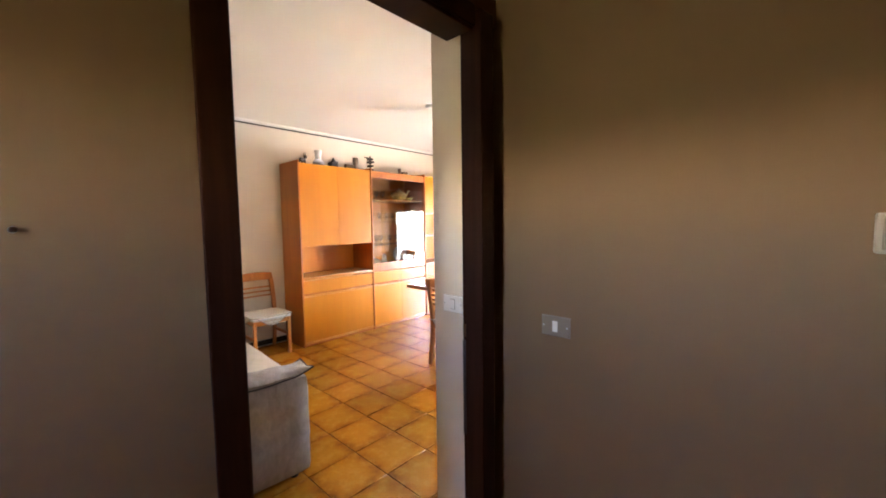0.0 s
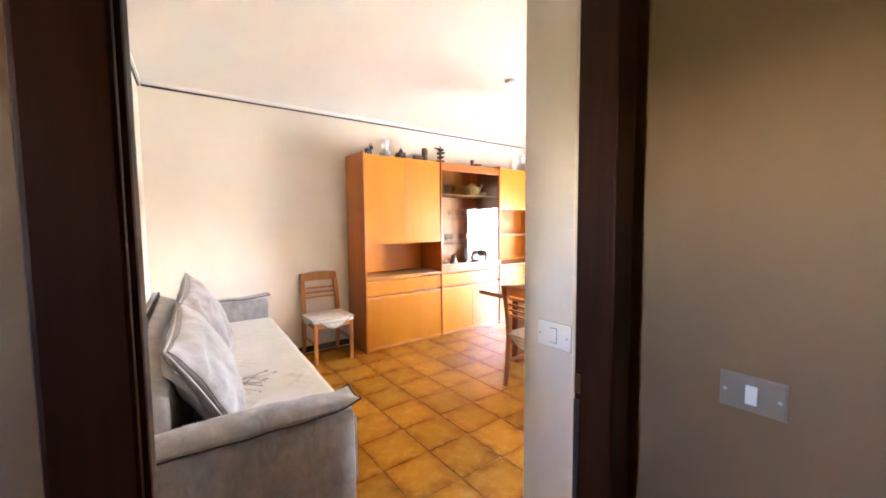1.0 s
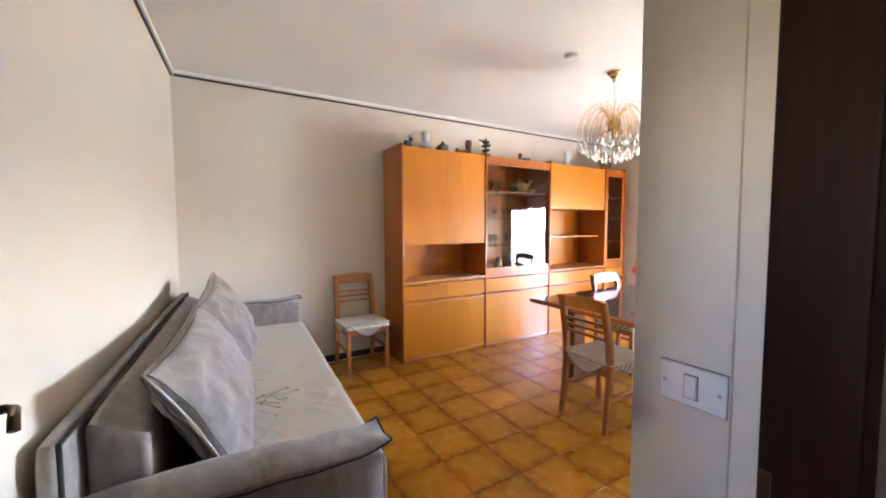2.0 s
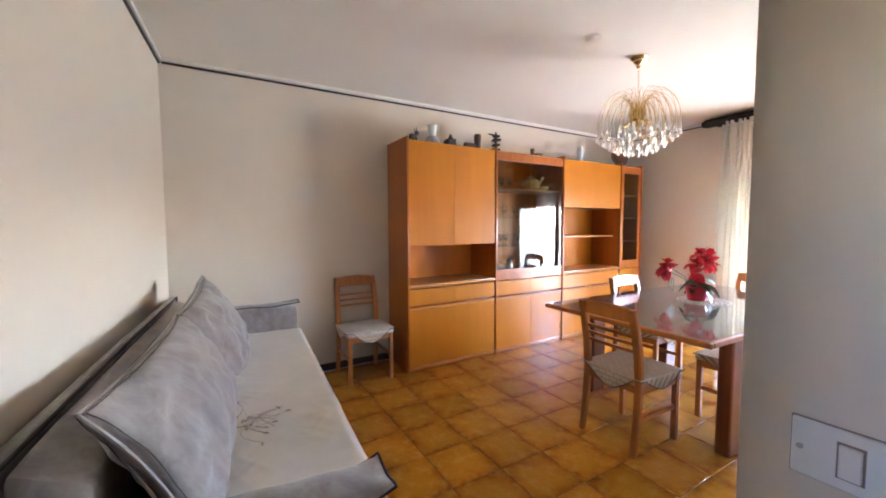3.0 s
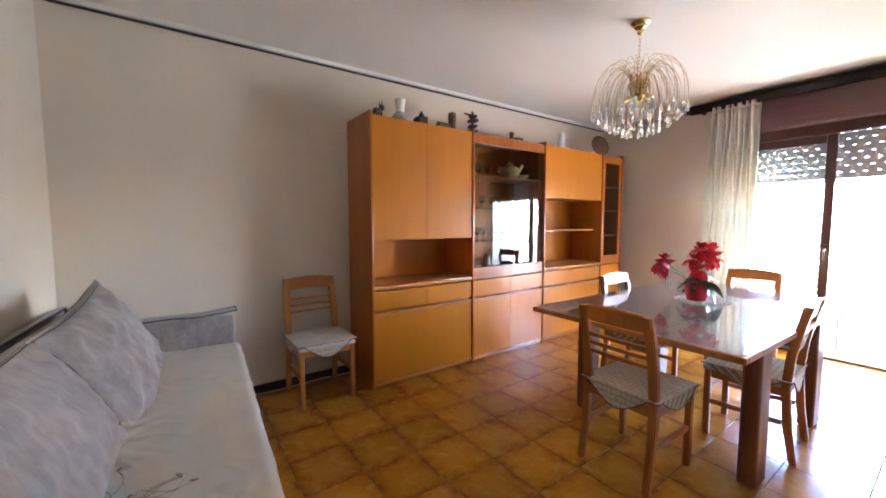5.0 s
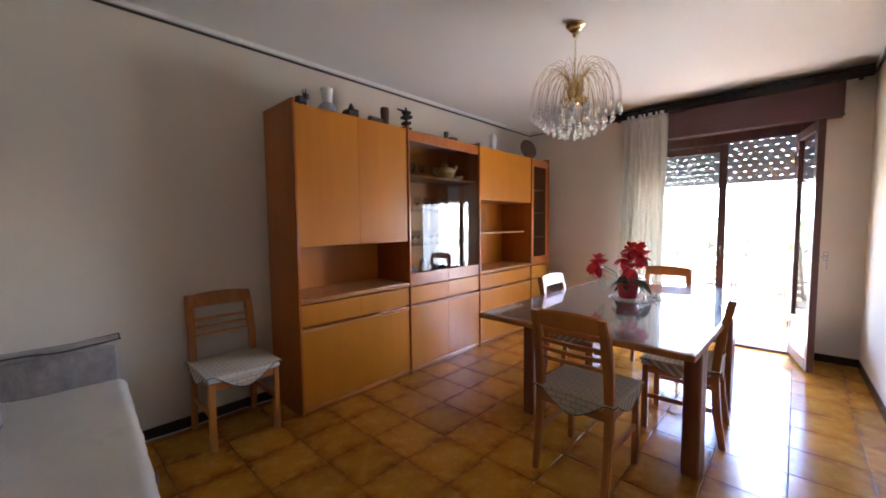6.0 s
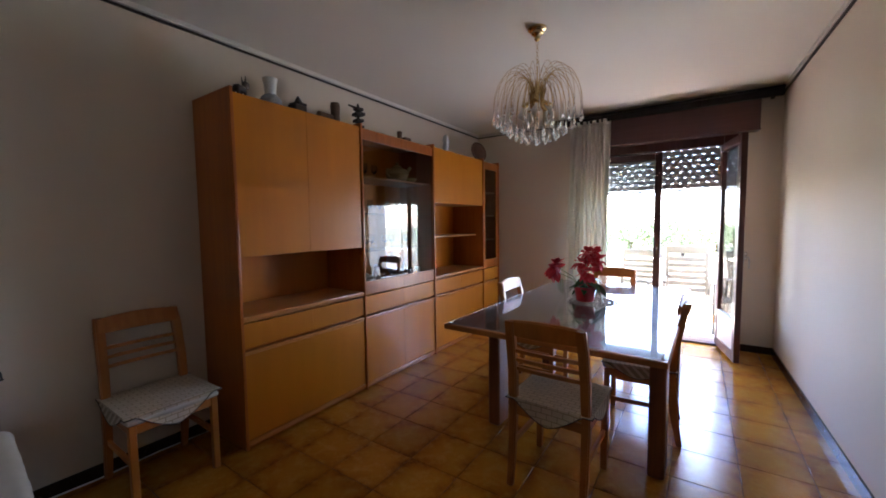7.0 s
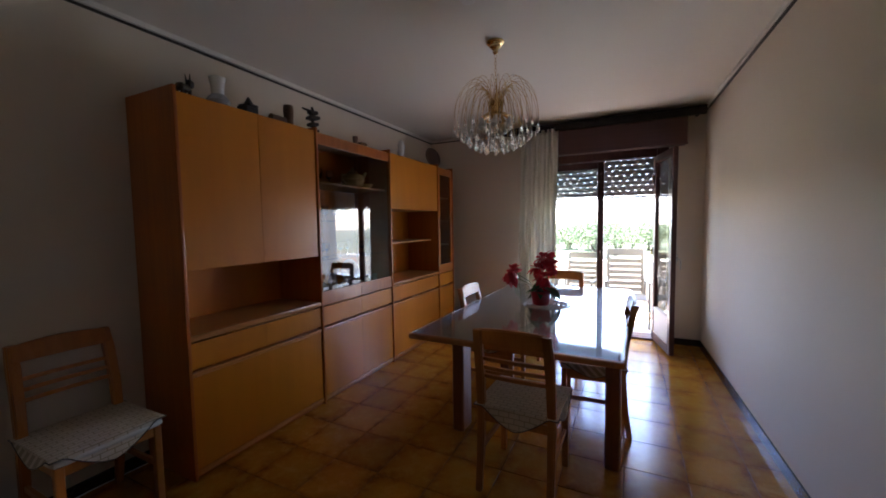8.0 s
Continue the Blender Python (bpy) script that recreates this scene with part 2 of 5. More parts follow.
M_AGED_PLASTIC = plain("aged_plastic", (0.42, 0.38, 0.32), 0.45, mottled=0.1)
M_GREY_PLATE = plain("brushed_plate", (0.27, 0.23, 0.175), 0.35, metal=0.3, mottled=0.06)
M_SHUTTER = plain("shutter_slat", (0.52, 0.52, 0.53), 0.5)
M_GARDEN = plain("garden_chair_plastic", (0.25, 0.22, 0.17), 0.45, mottled=0.12, scale=8)
M_WINDOW_GLASS = pane_glass("window_glass", (0.93, 0.95, 0.94))
M_SMOKED = pane_glass("smoked_glass", (0.76, 0.72, 0.66), 1.2)
M_TABLE_GLASS = pane_glass("table_glass", (0.955, 0.965, 0.96), 1.3, 0.03)
M_CRYSTAL = Nodes("crystal")
M_CRYSTAL.set(Base_Color=(0.95, 0.96, 0.97, 1), Roughness=0.02, Transmission_Weight=1.0, IOR=1.5)
M_CRYSTAL = M_CRYSTAL.mat
M_BULB = plain("frosted_bulb", (0.78, 0.77, 0.74), 0.3, mottled=0.05)
M_POT = plain("red_pot", (0.58, 0.022, 0.030), 0.3, coat=0.3)
M_PETAL = plain("red_petal", (0.80, 0.030, 0.045), 0.5, mottled=0.25, scale=25)
M_LEAF = plain("green_leaf", (0.030, 0.110, 0.022), 0.45, mottled=0.3, scale=25)
M_STEM = plain("pale_stem", (0.34, 0.40, 0.26), 0.5)
M_LACE = cloth("lace", (0.62, 0.60, 0.56), (0.52, 0.50, 0.46), big=70)
M_CERAMIC = plain("white_ceramic", (0.84, 0.83, 0.80), 0.2, coat=0.4, mottled=0.06)
M_BLUEWHITE = plain("blue_white_ceramic", (0.56, 0.58, 0.64), 0.22, coat=0.4, mottled=0.6, scale=30)
M_YELLOWWARE = plain("ochre_ceramic", (0.66, 0.52, 0.26), 0.25, coat=0.4)
M_DARKWOOD = plain("carved_dark_wood", (0.035, 0.020, 0.013), 0.5, scale=60)
M_BROWNWOOD = plain("carved_brown_wood", (0.14, 0.080, 0.045), 0.6, scale=60)
M_CANE = plain("woven_disc", (0.13, 0.062, 0.035), 0.7, scale=90)
M_RENDER_OUT = plaster("balcony_render", (0.72, 0.69, 0.62), (0.60, 0.56, 0.50))
M_PAVING = plain("balcony_tile", (0.60, 0.55, 0.47), 0.55, scale=12)
M_GRASS = plain("meadow", (0.10, 0.13, 0.05), 0.9, mottled=0.5, scale=0.3)
M_BARK = plain("bark", (0.09, 0.06, 0.04), 0.9)
M_FOLIAGE = plain("foliage", (0.20, 0.25, 0.11), 0.7, mottled=0.5, scale=3)

# ---- building helpers ----


def part(name, bm, material, parent=None, label="", smooth=40):
    """Links a bmesh as one mesh object under a thing or a part."""
    me = bpy.data.meshes.new(name)
    bmesh.ops.recalc_face_normals(bm, faces=bm.faces)
    bm.to_mesh(me)
    bm.free()
    me.materials.append(material)
    if smooth:
        me.polygons.foreach_set("use_smooth", [True] * len(me.polygons))
        me.set_sharp_from_angle(angle=radians(smooth))
        size = [p.area for p in me.polygons]
        if len(size) < 400 and max(size) > 40 * min(size):
            # broad flat faces keep their own normal beside small rounded edges
            for p, a in zip(me.polygons, size):
                p.use_smooth = a < 0.1 * max(size)
    ob = new(name, me)
    ob.parent = parent
    if label:
        ob["label"] = label
    return ob


def again(ob, m=None, parent=None):
    """Another object on the same mesh, for a piece that repeats."""
    o = new(ob.name.split(".")[0], ob.data)
    o.parent = parent or ob.parent
    o.matrix_basis = m if m is not None else Matrix()
    return o


def thing(name, m, label, category, group=""):
    ob = new(name)
    ob.empty_display_size = 0.1
    ob.matrix_basis = m
    return tagged(ob, label, category, group)


def merge(bm, other, m=None):
    if m is not None:
        bmesh.ops.transform(other, matrix=m, verts=other.verts)
    me = bpy.data.meshes.new("scratch")
    other.to_mesh(me)
    other.free()
    bm.from_mesh(me)
    bpy.data.meshes.remove(me)
    return bm


def box(x0, y0, z0, x1, y1, z1, bev=0.003, seg=2):
    bm = bmesh.new()
    bmesh.ops.create_cube(bm, size=1.0, matrix=Matrix.Translation(((x0 + x1) / 2, (y0 + y1) / 2, (z0 + z1) / 2)) @ Matrix.Diagonal((abs(x1 - x0), abs(y1 - y0), abs(z1 - z0), 1)))
    if bev:
        bmesh.ops.bevel(bm, geom=bm.edges[:], offset=bev, segments=seg, affect="EDGES", profile=0.5)
    return bm


def boxes(rows, bev=0.003, seg=1):
    bm = bmesh.new()
    for r in rows:
        merge(bm, box(*r, bev=bev, seg=seg))
    return bm


def rod(p0, p1, r0, r1=None, n=12):
    """A tapered round bar between two points."""
    a, b = Vector(p0), Vector(p1)
    bm = bmesh.new()
    bmesh.ops.create_cone(bm, cap_ends=True, segments=n, radius1=r0, radius2=r0 if r1 is None else r1, depth=(b - a).length)
    bmesh.ops.transform(bm, matrix=Matrix.Translation((a + b) / 2) @ (b - a).to_track_quat("Z", "Y").to_matrix().to_4x4(), verts=bm.verts)
    return bm


def tube(path, r, n=8, closed=False):
    """A round bar along a path."""
    pts = [Vector(p) for p in path]
    bm = bmesh.new()
    rings = []
    side = None
    for i, p in enumerate(pts):
        a = pts[i - 1] if i or closed else p
        b = pts[(i + 1) % len(pts)] if i < len(pts) - 1 or closed else p
        d = (b - a).normalized()
        if side is None:
            side = d.orthogonal().normalized()
        side = (side - d * side.dot(d)).normalized()
        up = d.cross(side)
        rings.append([bm.verts.new(p + (side * math.cos(k * math.tau / n) + up * math.sin(k * math.tau / n)) * r) for k in range(n)])
    pairs = list(zip(rings, rings[1:])) + ([(rings[-1], rings[0])] if closed else [])
    for a, b in pairs:
        for k in range(n):
            bm.faces.new((a[k], a[(k + 1) % n], b[(k + 1) % n], b[k]))
    if not closed:
        bm.faces.new(rings[0])
        bm.faces.new(rings[-1][::-1])
    return bm


def lathe(profile, n=24):
    """A turned solid from rows of radius and height."""
    bm = bmesh.new()
    rings = [[bm.verts.new((r * math.cos(k * math.tau / n), r * math.sin(k * math.tau / n), z)) for k in range(n)] for r, z in profile]
    for a, b in zip(rings, rings[1:]):
        for k in range(n):
            bm.faces.new((a[k], a[(k + 1) % n], b[(k + 1) % n], b[k]))
    bm.faces.new(rings[0][::-1])
    bm.faces.new(rings[-1])
    return bm


def sheet(nu, nv, f, thick=0.0):
    """A grid of points f(u, v); with a thickness it is closed behind."""
    bm = bmesh.new()
    g = [[bm.verts.new(f(i / nu, j / nv)) for j in range(nv + 1)] for i in range(nu + 1)]
    for i in range(nu):
        for j in range(nv):
            bm.faces.new((g[i][j], g[i + 1][j], g[i + 1][j + 1], g[i][j + 1]))
    if thick:
        bmesh.ops.recalc_face_normals(bm, faces=bm.faces)
        bmesh.ops.solidify(bm, geom=bm.faces[:], thickness=thick)
    return bm


def soft_box(x0, y0, z0, x1, y1, z1, round_by=0.04, puff=0.0, lumps=0.006, cuts=10, seed=0.0):
    """An upholstered block: rounded, a little swollen and uneven."""
    bm = bmesh.new()
    bmesh.ops.create_cube(bm, size=1.0)
    bmesh.ops.subdivide_edges(bm, edges=bm.edges[:], cuts=cuts, use_grid_fill=True)
    c = Vector(((x0 + x1) / 2, (y0 + y1) / 2, (z0 + z1) / 2))
    h = Vector((abs(x1 - x0) / 2, abs(y1 - y0) / 2, abs(z1 - z0) / 2))
    for v in bm.verts:
        q = v.co * 2
        p = Vector((q.x * h.x, q.y * h.y, q.z * h.z))
        core = Vector([max(-k + round_by, min(k - round_by, w)) for k, w in zip(h, p)])
        away = p - core
        if away.length > 1e-6:
            p = core + away.normalized() * min(round_by, away.length if min(abs(abs(q.x) - 1), abs(abs(q.y) - 1), abs(abs(q.z) - 1)) > 1e-4 else round_by)
        for k in range(3):
            a, b = [w for w in range(3) if w != k]
            if abs(abs(q[k]) - 1) < 1e-4:
                p[k] += math.copysign(puff * (1 - q[a] ** 2) * (1 - q[b] ** 2), q[k])
        w = p + c
        v.co = w + noise.noise_vector(w * 5 + Vector((seed, seed, 0))) * lumps
    return bm

# ---- the large structure ----
H, XW, YN, XE = 2.70, -4.25, 6.09, -0.805
SLOPE = (0.335 - 0.13) / (-4.25 + 0.6)


def y_south(x):
    return 0.335 + SLOPE * (x + 4.25)


def x_east(y):
    return XE + 0.022 * (YN - y)


def structure(name, bm, material, smooth=40):
    return tagged(part(name, bm, material, smooth=smooth), kind="structure")


def prism(corners, z0, z1):
    bm = bmesh.new()
    low = [bm.verts.new((x, y, z0)) for x, y in corners]
    high = [bm.verts.new((x, y, z1)) for x, y in corners]
    bm.faces.new(low[::-1])
    bm.faces.new(high)
    for i in range(len(corners)):
        j = (i + 1) % len(corners)
        bm.faces.new((low[i], low[j], high[j], high[i]))
    return bm


def along_south(depth, z0, z1, x0=-4.25, x1=-0.66):
    return prism([(x0, y_south(x0)), (x1, y_south(x1)), (x1, y_south(x1) + depth), (x0, y_south(x0) + depth)], z0, z1)


def along_east(depth, z0, z1):
    return prism([(x_east(1.55) - depth, 1.552), (x_east(1.55), 1.552), (XE, YN), (XE - depth, YN)], z0, z1)


WX0, WX1, WZ1 = -2.75, -1.15, 2.32
structure("wall_west", box(-4.40, -0.1, -0.05, XW, 6.37, H, bev=0), M_WALL)
structure("wall_north", boxes([(XW, YN, -0.05, WX0, 6.37, H), (WX1, YN, -0.05, -0.66, 6.37, H), (WX0, YN, WZ1, WX1, 6.37, H)], bev=0), M_WALL)
structure("wall_east", merge(merge(prism([(XE, YN), (x_east(1.55), 1.55), (-0.55, 1.62), (-0.55, YN)], -0.05, H), box(-0.85, 1.414, -0.05, -0.66, 1.55, H, bev=0.004)), box(-0.658, 1.4145, -0.05, -0.603, 1.55, H, bev=0)), M_WALL)
structure("wall_south", prism([(XW, y_south(XW)), (-0.64, y_south(-0.64)), (-0.64, -0.1), (XW, -0.1)], -0.05, H), M_WALL)
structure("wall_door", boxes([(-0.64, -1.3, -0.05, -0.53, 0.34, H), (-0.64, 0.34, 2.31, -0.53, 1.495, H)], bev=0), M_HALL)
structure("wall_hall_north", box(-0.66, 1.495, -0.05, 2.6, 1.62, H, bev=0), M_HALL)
# unseen wall, its opening added only to go with the fill lamp
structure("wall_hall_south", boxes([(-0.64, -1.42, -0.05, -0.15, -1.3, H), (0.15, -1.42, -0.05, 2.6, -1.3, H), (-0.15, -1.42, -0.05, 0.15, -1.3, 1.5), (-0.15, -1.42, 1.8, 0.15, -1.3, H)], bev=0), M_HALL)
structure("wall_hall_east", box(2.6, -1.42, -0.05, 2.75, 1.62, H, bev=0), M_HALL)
structure("ceiling", box(-4.4, -1.42, H, 2.75, 6.37, H + 0.16, bev=0), M_CEIL)
floor = structure("floor", box(-4.4, -1.42, -0.12, 2.75, 6.37, -0.004, bev=0), M_GROUT)

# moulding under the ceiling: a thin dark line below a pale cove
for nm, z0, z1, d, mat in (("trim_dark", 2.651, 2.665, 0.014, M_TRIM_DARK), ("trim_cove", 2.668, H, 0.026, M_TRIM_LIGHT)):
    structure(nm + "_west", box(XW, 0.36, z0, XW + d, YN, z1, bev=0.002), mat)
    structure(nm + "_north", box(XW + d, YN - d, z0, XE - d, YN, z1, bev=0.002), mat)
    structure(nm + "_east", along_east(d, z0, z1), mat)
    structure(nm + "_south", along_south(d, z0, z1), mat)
SK = 0.075
structure("baseboard_west", box(XW, 0.35, 0, XW + 0.012, YN, SK), M_SKIRT)
structure("baseboard_north", boxes([(XW + 0.012, YN - 0.012, 0, WX0, YN, SK), (WX1 + 0.02, YN - 0.012, 0, XE - 0.012, YN, SK)]), M_SKIRT)
structure("baseboard_east", along_east(0.012, 0, SK), M_SKIRT)
structure("baseboard_south", along_south(0.012, 0, SK), M_SKIRT)

# ---- entrance door, opened into the room ----
door = tagged(thing("door_1", pose(-0.585, 0.94, 0), "dark brown wooden door standing open against the wall", "door"), kind="structure")
part("door_frame", boxes([(-0.07, -0.600, 0, 0.07, -0.528, 2.31), (0.001, 0.370, 0, 0.108, 0.458, 2.31), (-0.07, -0.528, 2.235, 0.07, 0.370, 2.31), (-0.017, 0.460, 0, 0.040, 0.553, 2.31),
                          (0.07, -0.610, 0, 0.085, -0.535, 2.33), (0.07, -0.545, 2.245, 0.085, 0.370, 2.33)], bev=0.006, seg=2), M_DOOR, door)
leaf = part("door_leaf", boxes([(0, -0.02, 0.01, 0.66, 0.02, 2.22), (0.11, 0.02, 0.25, 0.55, 0.028, 0.95), (0.11, 0.02, 1.15, 0.55, 0.028, 1.98)], bev=0.004), M_DOOR, door)
leaf.matrix_basis = pose(-0.075, -0.548, 0, 0, 0, 180 + 14.5)
handle = tube([(0, 0, 0), (0, -0.045, 0), (-0.014, -0.056, 0), (-0.07, -0.058, 0.002), (-0.082, -0.058, -0.012)], 0.008, 10)
merge(handle, box(-0.018, -0.006, -0.10, 0.018, 0, 0.08, bev=0.003))
lever = part("door_handle", handle, M_BRONZE, leaf, "dark bronze lever handle")
lever.matrix_basis = pose(0.61, -0.021, 1.10)
part("strike_plate", box(0.004, 0.3675, 0.985, 0.020, 0.3705, 1.040, bev=0.001), M_BRONZE, door, "dull bronze strike plate")
# raised black strip stands where the jamb has a dark slot
part("keeper_strip", box(0.003, 0.3665, 0.55, 0.018, 0.3705, 0.97, bev=0.001), M_BLACK, door, "black strip in place of the jamb's dark slot")

# ---- balcony door of wood and glass ----
win = tagged(thing("window_1", pose(0, YN, 0), "brown wooden balcony door with one leaf open, roller shutter half down", "balcony door"), kind="structure")
part("window_frame", boxes([(WX0, 0.10, 0, WX0 + 0.07, 0.19, WZ1), (WX1 - 0.12, 0.08, 0, WX1, 0.19, WZ1), (WX0 + 0.07, 0.10, WZ1 - 0.10, WX1 - 0.12, 0.19, WZ1), (WX0 + 0.07, 0.10, 0, WX1 - 0.12, 0.19, 0.025)], bev=0.006, seg=2), M_FRAME, win)


def leaf_frame(w):
    return boxes([(0, -0.025, 0.03, 0.075, 0.025, 2.21), (w - 0.075, -0.025, 0.03, w, 0.025, 2.21), (0.075, -0.025, 0.03, w - 0.075, 0.025, 0.13), (0.075, -0.025, 2.13, w - 0.075, 0.025, 2.21)], bev=0.006, seg=2)


for nm, x, y, turn, w in (("fixed_leaf", WX0 + 0.07, 0.14, 0, 0.83), ("open_leaf", WX1 - 0.125, 0.07, 180 + 101.5, 0.66)):
    lf = part(nm, leaf_frame(w), M_FRAME, win)
    lf.matrix_basis = pose(x, y, 0, 0, 0, turn)
    part("pane", box(0.07, -0.004, 0.42, w - 0.07, 0.004, 2.14, bev=0), M_WINDOW_GLASS, lf).visible_shadow = False
    # open leaf's wooden panel is coloured white for the outside light falling on it
    part("lower_panel", boxes([(0.07, -0.018, 0.12, w - 0.07, 0.018, 0.40), (0.07, -0.024, 0.385, w - 0.07, 0.024, 0.43)], bev=0.003), M_TRIM_LIGHT if nm == "open_leaf" else M_FRAME, lf)
    if nm == "open_leaf":
        knob = tube([(0, 0, 0), (0, 0.04, 0), (0, 0.048, -0.02), (0, 0.048, -0.11)], 0.008, 8)
        part("window_handle", merge(knob, box(-0.014, -0.004, -0.06, 0.014, 0.004, 0.06)), M_STEEL, lf).matrix_basis = pose(w - 0.035, 0.03, 1.05)
        for z in (0.3, 1.1, 1.95):
            part("hinge", rod((0.0, -0.035, z - 0.045), (0.0, -0.035, z + 0.045), 0.009), M_BRASS, lf)
part("window_handle", merge(tube([(0, 0, 0), (0, -0.04, 0), (0, -0.05, -0.02), (0, -0.05, -0.11)], 0.008, 8), box(-0.014, -0.004, -0.07, 0.014, 0.004, 0.05)), M_BRONZE, win).matrix_basis = pose(WX0 + 0.07 + 0.83 - 0.035, 0.113, 1.08)
part("door_sill", box(WX0, 0.05, -0.02, WX1, 0.30, 0.022, bev=0.006), M_FRAME, win)

# roller shutter: slats with rows of light slots, half lowered
shutter = thing("roller_shutter", pose(0, YN + 0.235, 0), "grey roller shutter with slotted slats, half lowered", "shutter")
SLAT = 0.064
slat_mesh = None
for sx0, sx1 in ((WX0 + 0.02, WX1 - 0.02),):
    rows, x = [(sx0, -0.006, 0.0034, sx1, 0.006, SLAT - 0.0002)], sx0
    while x < sx1 - 0.05:
        rows.append((x, -0.005, 0.0, x + 0.062, 0.005, 0.0034))
        x += 0.086
    slat_mesh = boxes(rows, bev=0)
    slat = part("slat", slat_mesh, M_SHUTTER, shutter, smooth=0)
    for k in range(9):
        s = slat if k == 0 else again(slat)
        s.matrix_basis = pose(0.043 * (k % 2), 0.002 * (k % 2), 1.775 + k * SLAT)
part("bottom_bar", box(WX0 + 0.02, -0.011, 1.745, WX1 - 0.02, 0.011, 1.772, bev=0.004), M_SHUTTER, shutter)
guide = part("guide_rail", box(-0.016, -0.02, 0.0, 0.016, 0.02, WZ1, bev=0.003), M_SHUTTER, shutter)
guide.matrix_basis = pose(WX0 + 0.012, 0.0, 0)
again(guide, pose(WX1 - 0.012, 0, 0))

cassette = thing("shutter_box", pose(0, YN, 0), "reddish brown wooden roller shutter box above the balcony door", "shutter box")
part("front_board", box(-2.82, -0.19, 2.30, -1.0, -0.165, 2.585), M_BOX, cassette)
part("end_board", box(-1.025, -0.165, 2.30, -1.0, 0, 2.585), M_FRAME, cassette)
part("end_board", box(-2.82, -0.165, 2.30, -2.795, 0, 2.585), M_FRAME, cassette)
part("bottom_board", box(-2.795, -0.165, 2.30, -1.025, 0, 2.318), M_FRAME, cassette)
part("top_board", box(-2.795, -0.165, 2.567, -1.025, 0, 2.585), M_FRAME, cassette)
part("lower_lip", box(-2.82, -0.198, 2.288, -0.995, -0.150, 2.300), M_FRAME, cassette)

rail = thing("curtain_rail", pose(0, 5.87, 2.625), "dark carved wooden curtain rail across the window wall", "curtain rail")
part("rail", merge(box(-3.02, -0.026, -0.048, XE - 0.03, 0.020, 0.022, bev=0.010, seg=3), box(-3.02, -0.036, 0.022, XE - 0.03, 0.024, 0.046, bev=0.006)), M_RAIL, rail)
part("bracket", box(-0.015, 0, -0.02, 0.015, 0.19, 0.02), M_RAIL, rail).matrix_basis = pose(-2.95, 0.02, 0)
part("bracket", box(-0.015, 0, -0.02, 0.015, 0.19, 0.02), M_RAIL, rail).matrix_basis = pose(-0.90, 0.02, 0)
part("end_scroll", lathe([(0.02, -0.03), (0.036, -0.02), (0.04, 0), (0.036, 0.02), (0.02, 0.03)], 16), M_RAIL, rail).matrix_basis = pose(-3.03, 0, 0, 0, 90, 0)


def curtain_point(u, v):
    w = 0.46 + 0.07 * v
    x = -2.83 - 0.06 * v + u * w
    fold = math.sin(u * math.tau * 7.5 + 0.6 * math.sin(v * 3)) * (0.028 + 0.012 * v) + 0.012 * math.sin(u * 41 + v * 2)
    return Vector((x + 0.01 * math.sin(v * 7 + u * 20), 5.855 + fold, 2.59 - 2.55 * v))


curtain = thing("curtain", pose(0, 0, 0), "cream linen curtain drawn aside in soft folds", "curtain")
part("cloth", sheet(110, 26, curtain_point, 0.003), M_CURTAIN, curtain, smooth=180)
part("heading_tape", sheet(110, 2, lambda u, v: curtain_point(u, 0) + Vector((0, -0.004, 0.012 - 0.055 * v)), 0.004), M_CURTAIN, curtain, smooth=180)

# ---- balcony and distance ----
structure("balcony_floor", box(-6.5, 6.37, -0.25, 1.5, 8.3, -0.02), M_PAVING)
structure("balcony_parapet", boxes([(-6.5, 8.2, -0.25, 1.5, 8.34, 0.72), (-6.5, 8.16, 0.72, 1.5, 8.38, 0.77)], bev=0.006), M_RENDER_OUT)
# unseen slab added overhead to keep the sun off chairs and room
structure("balcony_roof", box(-6.5, 6.52, 2.75, 1.5, 8.4, 2.95), M_RENDER_OUT)
structure("facade", boxes([(-9, 6.39, -4.5, -2.77, 6.52, 5.6), (-1.06, 6.39, -4.5, 4, 6.52, 5.6), (-2.77, 6.39, 2.36, -1.06, 6.52, 5.6), (-2.77, 6.39, -4.5, -1.06, 6.52, -0.26)], bev=0), M_RENDER_OUT)
structure("ground", box(-400, -400, -4.7, 400, 900, -4.5, bev=0), M_GRASS)

rng = random.Random(5)


